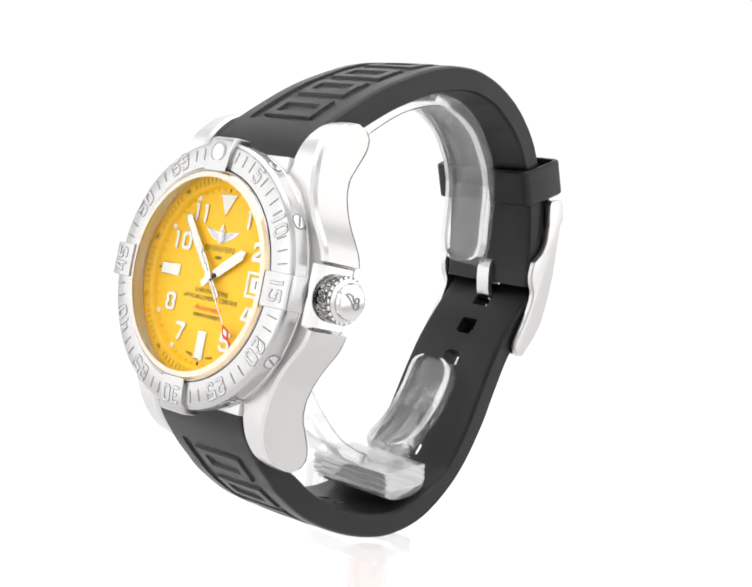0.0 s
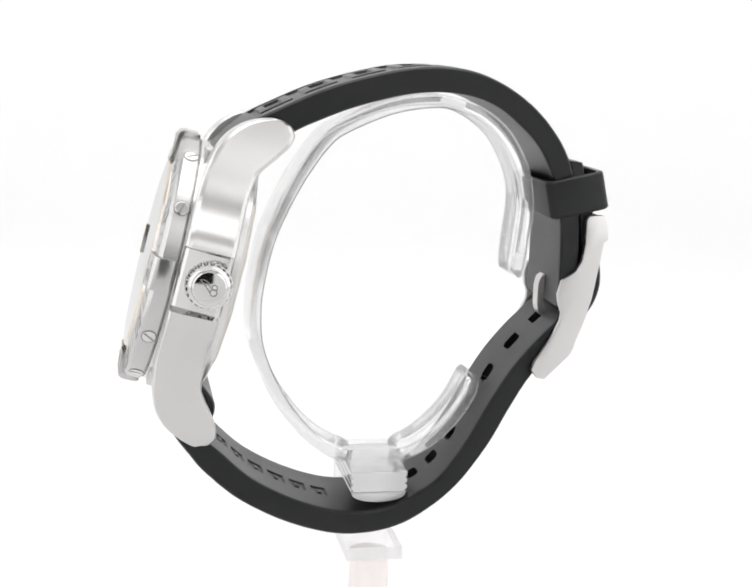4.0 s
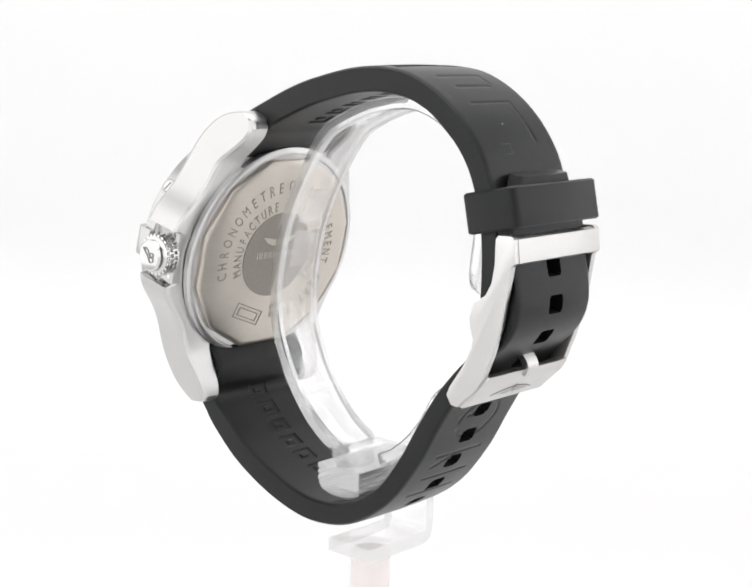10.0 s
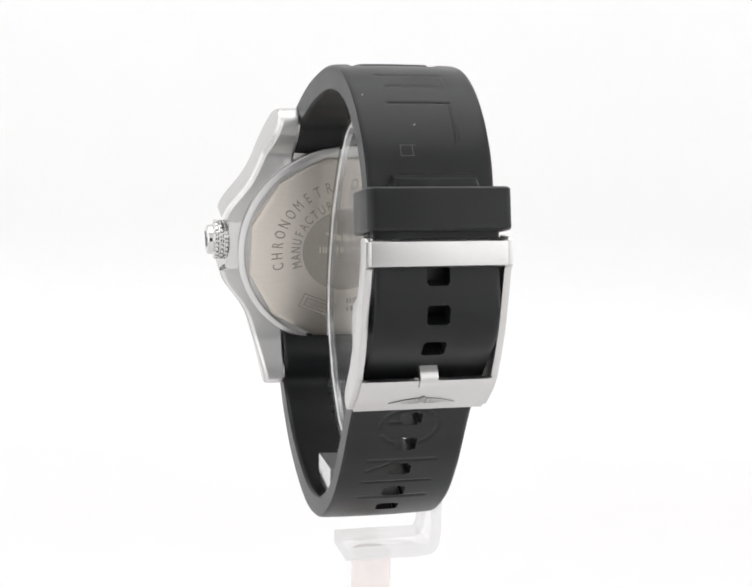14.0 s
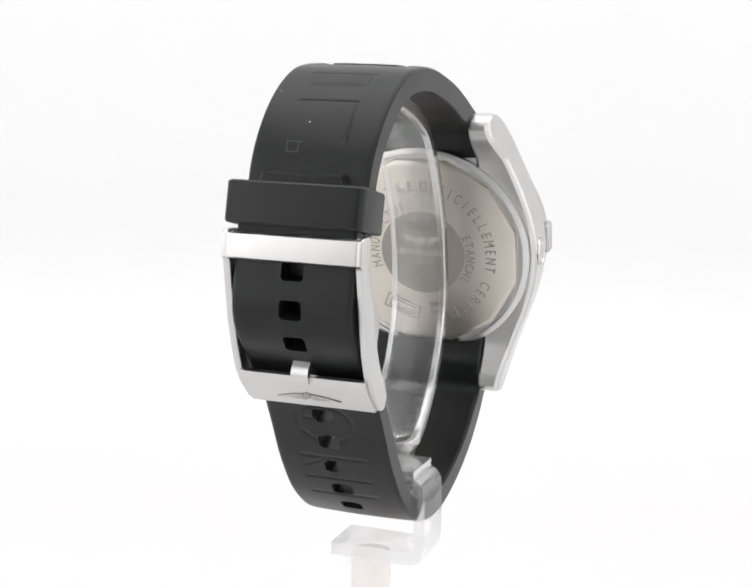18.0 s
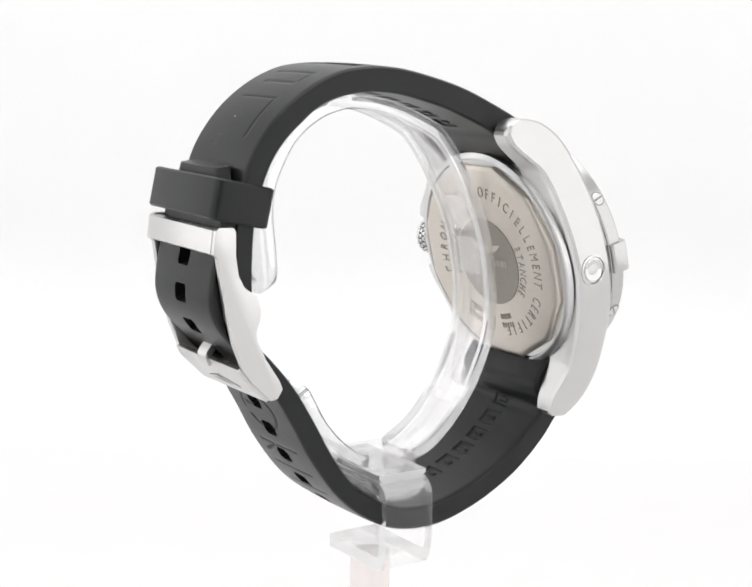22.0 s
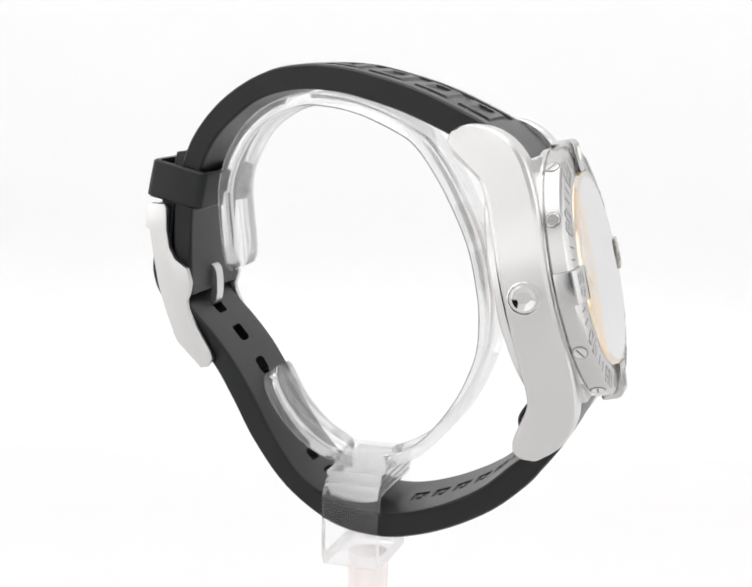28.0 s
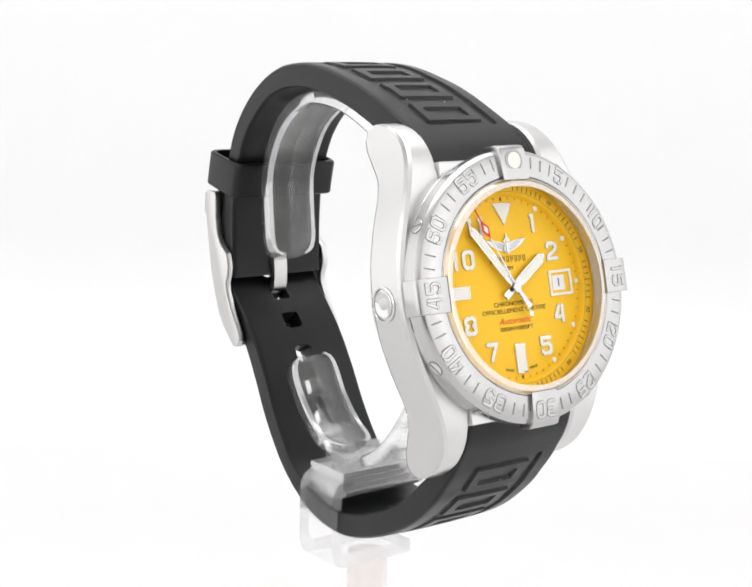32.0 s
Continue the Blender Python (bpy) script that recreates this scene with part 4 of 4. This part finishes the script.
def ribbon(name, pairs, x0, x1, label, round_ends=True):
    ln, k = spline(pairs, 0.8)
    total = k[-1]
    xc, hw = (x0 + x1) / 2, (x1 - x0) / 2
    rows = []
    for i in range(len(ln)):
        e = min(k[i], total - k[i])
        w = hw if e > 4 or not round_ends else hw - 2.2 * (1 - math.sqrt(max(0, 1 - (1 - e / 4) ** 2)))
        po, zo, pi_, zi = ln[i]
        n = Vector((pi_ - po, zi - zo))

        def at(x, h):
            return (x, po + n.x * h, zo + n.y * h)
        rows.append([at(xc - w + 0.3, 0), at(xc + w - 0.3, 0), at(xc + w, 0.2), at(xc + w, 1.15), at(xc + w - 0.25, 1.3), at(xc + w - 1.1, 1.3),
                     at(xc + w - 1.4, 0.85), at(xc + 0.35, 0.85), at(xc + 0.2, 0.9), at(xc - 0.2, 0.9), at(xc - 0.35, 0.85), at(xc - w + 1.4, 0.85),
                     at(xc - w + 1.1, 1.3), at(xc - w + 0.25, 1.3), at(xc - w, 1.15), at(xc - w, 0.2)])
    v, f = loft(rows)
    arm = part(name, v, f, ACRYLIC, stand, label, smooth=True, sharp=40)
    cloudy_faces(arm, 16, (2, 3, 4, 12, 13, 14), CLOUDY_BRIGHT)
    return arm


def build_stand():
    big = [(26.0, -20.4, 24.2, -19.4), (26.9, -14.0, 24.9, -13.2), (27.5, -8.0, 25.5, -7.2), (27.2, -3.6, 25.2, -3.4), (25.7, 1.2, 23.9, 0.4), (22.6, 6.2, 21.2, 4.9),
           (18.4, 9.7, 17.4, 8.1), (14.0, 11.5, 13.5, 9.8), (9.0, 12.2, 9.2, 10.4), (1.2, 11.1, 1.9, 9.3), (-6.9, 7.8, -5.9, 6.1), (-10.8, 4.9, -9.4, 3.5), (-15.0, -1.0, -13.4, -2.1),
           (-18.3, -7.2, -16.6, -8.0), (-20.8, -13.4, -19.0, -13.9), (-22.4, -21.0, -20.6, -21.2), (-22.8, -26.0, -21.0, -25.9), (-22.5, -31.2, -20.7, -31.0),
           (-20.5, -37.1, -18.9, -36.4), (-17.7, -42.4, -16.2, -41.5), (-13.2, -48.0, -12.0, -46.8), (-8.6, -51.6, -7.8, -50.1), (-4.2, -53.4, -3.8, -51.7)]
    ribbon("cuff_arm", big, -6.6, 4.0, "long curved clear acrylic arm")
    small = [(19.0, -38.4, 17.4, -37.4), (18.0, -41.4, 16.3, -40.4), (15.8, -45.0, 14.2, -43.9), (12.6, -48.6, 11.2, -47.3), (8.7, -51.4, 7.8, -49.9), (4.2, -53.4, 3.8, -51.7)]
    ribbon("short_arm", small, -6.6, 4.0, "short curved clear acrylic arm")
    v, f = box(-6.8, 5.2, -5.0, 5.0, -53.4, -51.5)
    part("saddle", v, f, ACRYLIC, stand, "thin clear acrylic plate joining the arms", bevel=0.35)
    prof = [(-5.0, -53.45)]
    for z in (-53.5, -54.6, -55.7):
        prof += [(-5.0, z - 0.1), (-5.0, z - 0.75), (-4.6, z - 0.85), (-4.6, z - 1.05)]
    prof += [(-5.0, -56.95)]
    prof = prof[::-1]
    prof += [(-q, z) for q, z in prof[::-1]]
    v, f = prism([(q, z) for q, z in prof], -9.8, 8.6)
    part("saddle_block", [(z, x, y) for x, y, z in v], f, BLOCK, stand, "ribbed clear acrylic block")
    prof = [(4.9, -57.05)] + [(4.9 * math.cos(radians(a)) , -57.3 - 1.7 * math.sin(radians(a))) for a in range(0, 181, 15)] + [(-4.9, -57.05)]
    v, f = prism(prof, -9.0, 8.4)
    part("rounded_foot", [(z, x, y) for x, y, z in v], f, BLOCK, stand, bevel=0.2)
    # moulded panels and a step on the inner side of the long arm
    for name, q0, q1 in (("moulded_panel", (-15.4, -6.0), (-18.1, -12.3)), ("moulded_panel", (-18.75, -13.9), (-20.3, -20.6)), ("moulded_step", (-15.3, -42.4), (-14.4, -43.9))):
        d = Vector((q1[0] - q0[0], q1[1] - q0[1]))
        nn = Vector((-d.y, d.x)).normalized()
        half = 2.9 if name == "moulded_panel" else 4.2
        v = []
        for x in (-1.6 - half, -1.6 + half):
            for q in (q0, q1):
                for h in (-0.15, 0.42):
                    v.append((x, q[0] + nn.x * h, q[1] + nn.y * h))
        f = [(0, 1, 3, 2), (4, 6, 7, 5), (0, 4, 5, 1), (2, 3, 7, 6), (0, 2, 6, 4), (1, 5, 7, 3)]
        part(name, v, f, ACRYLIC, stand, bevel=0.12)
    # bent side plate and lower tray, as one folded strip
    fold = [(-7.6, -54.7, -7.6, -56.5), (-10.2, -55.0, -9.2, -56.8), (-11.6, -56.4, -9.9, -57.6), (-12.0, -58.6, -10.1, -58.8), (-12.05, -63.0, -10.1, -63.0), (-12.0, -67.0, -10.1, -66.8),
            (-11.4, -69.4, -9.6, -67.9), (-9.4, -70.6, -8.8, -68.3), (0.0, -70.7, 0.0, -68.3), (5.5, -70.7, 5.5, -68.3)]
    ln, _ = spline(fold, 0.8)
    rows = [[(a, 5.0, b), (a, -5.0, b), (c, -5.0, d), (c, 5.0, d)] for a, b, c, d in ln]
    v, f = loft(rows)
    clamp = part("clamp_plate", v, f, ACRYLIC, stand, "folded clear acrylic clamp under the strap", smooth=True, sharp=40)
    cloudy_faces(clamp, 4, (1, 3), CLAMP_EDGE)
    v, f = lathe([(0.02, -129.9), (3.6, -129.9), (3.6, -70.8), (0.02, -70.8)], 40)
    v = [(x - 0.4, y, z) for x, y, z in v]
    part("post", v, f, POLE_MAT, stand, "slim pale acrylic post", smooth=True)


build_stand()


# ---------------------------------------------------------------- motion of the turntable and the hands
def motions():
    rows = [(t, pose(0, 0, LIFT, 0, 0, START + a)) for t, a in SPIN]
    walk(watch, rows)
    walk(stand, rows)

    def clock(a):
        return HAND_BASE @ pose(0, 0, 0, 0, 0, -a)
    walk(hour_hand, [(0.0, clock(56.2)), (32.0, clock(56.5))])
    walk(minute_hand, [(0.0, clock(318.2)), (32.0, clock(321.4))])
    walk(second_hand, [(t, clock(140.0 + 6.0 * t)) for t in (0.0, 8.0, 16.0, 24.0, 32.0)])


motions()
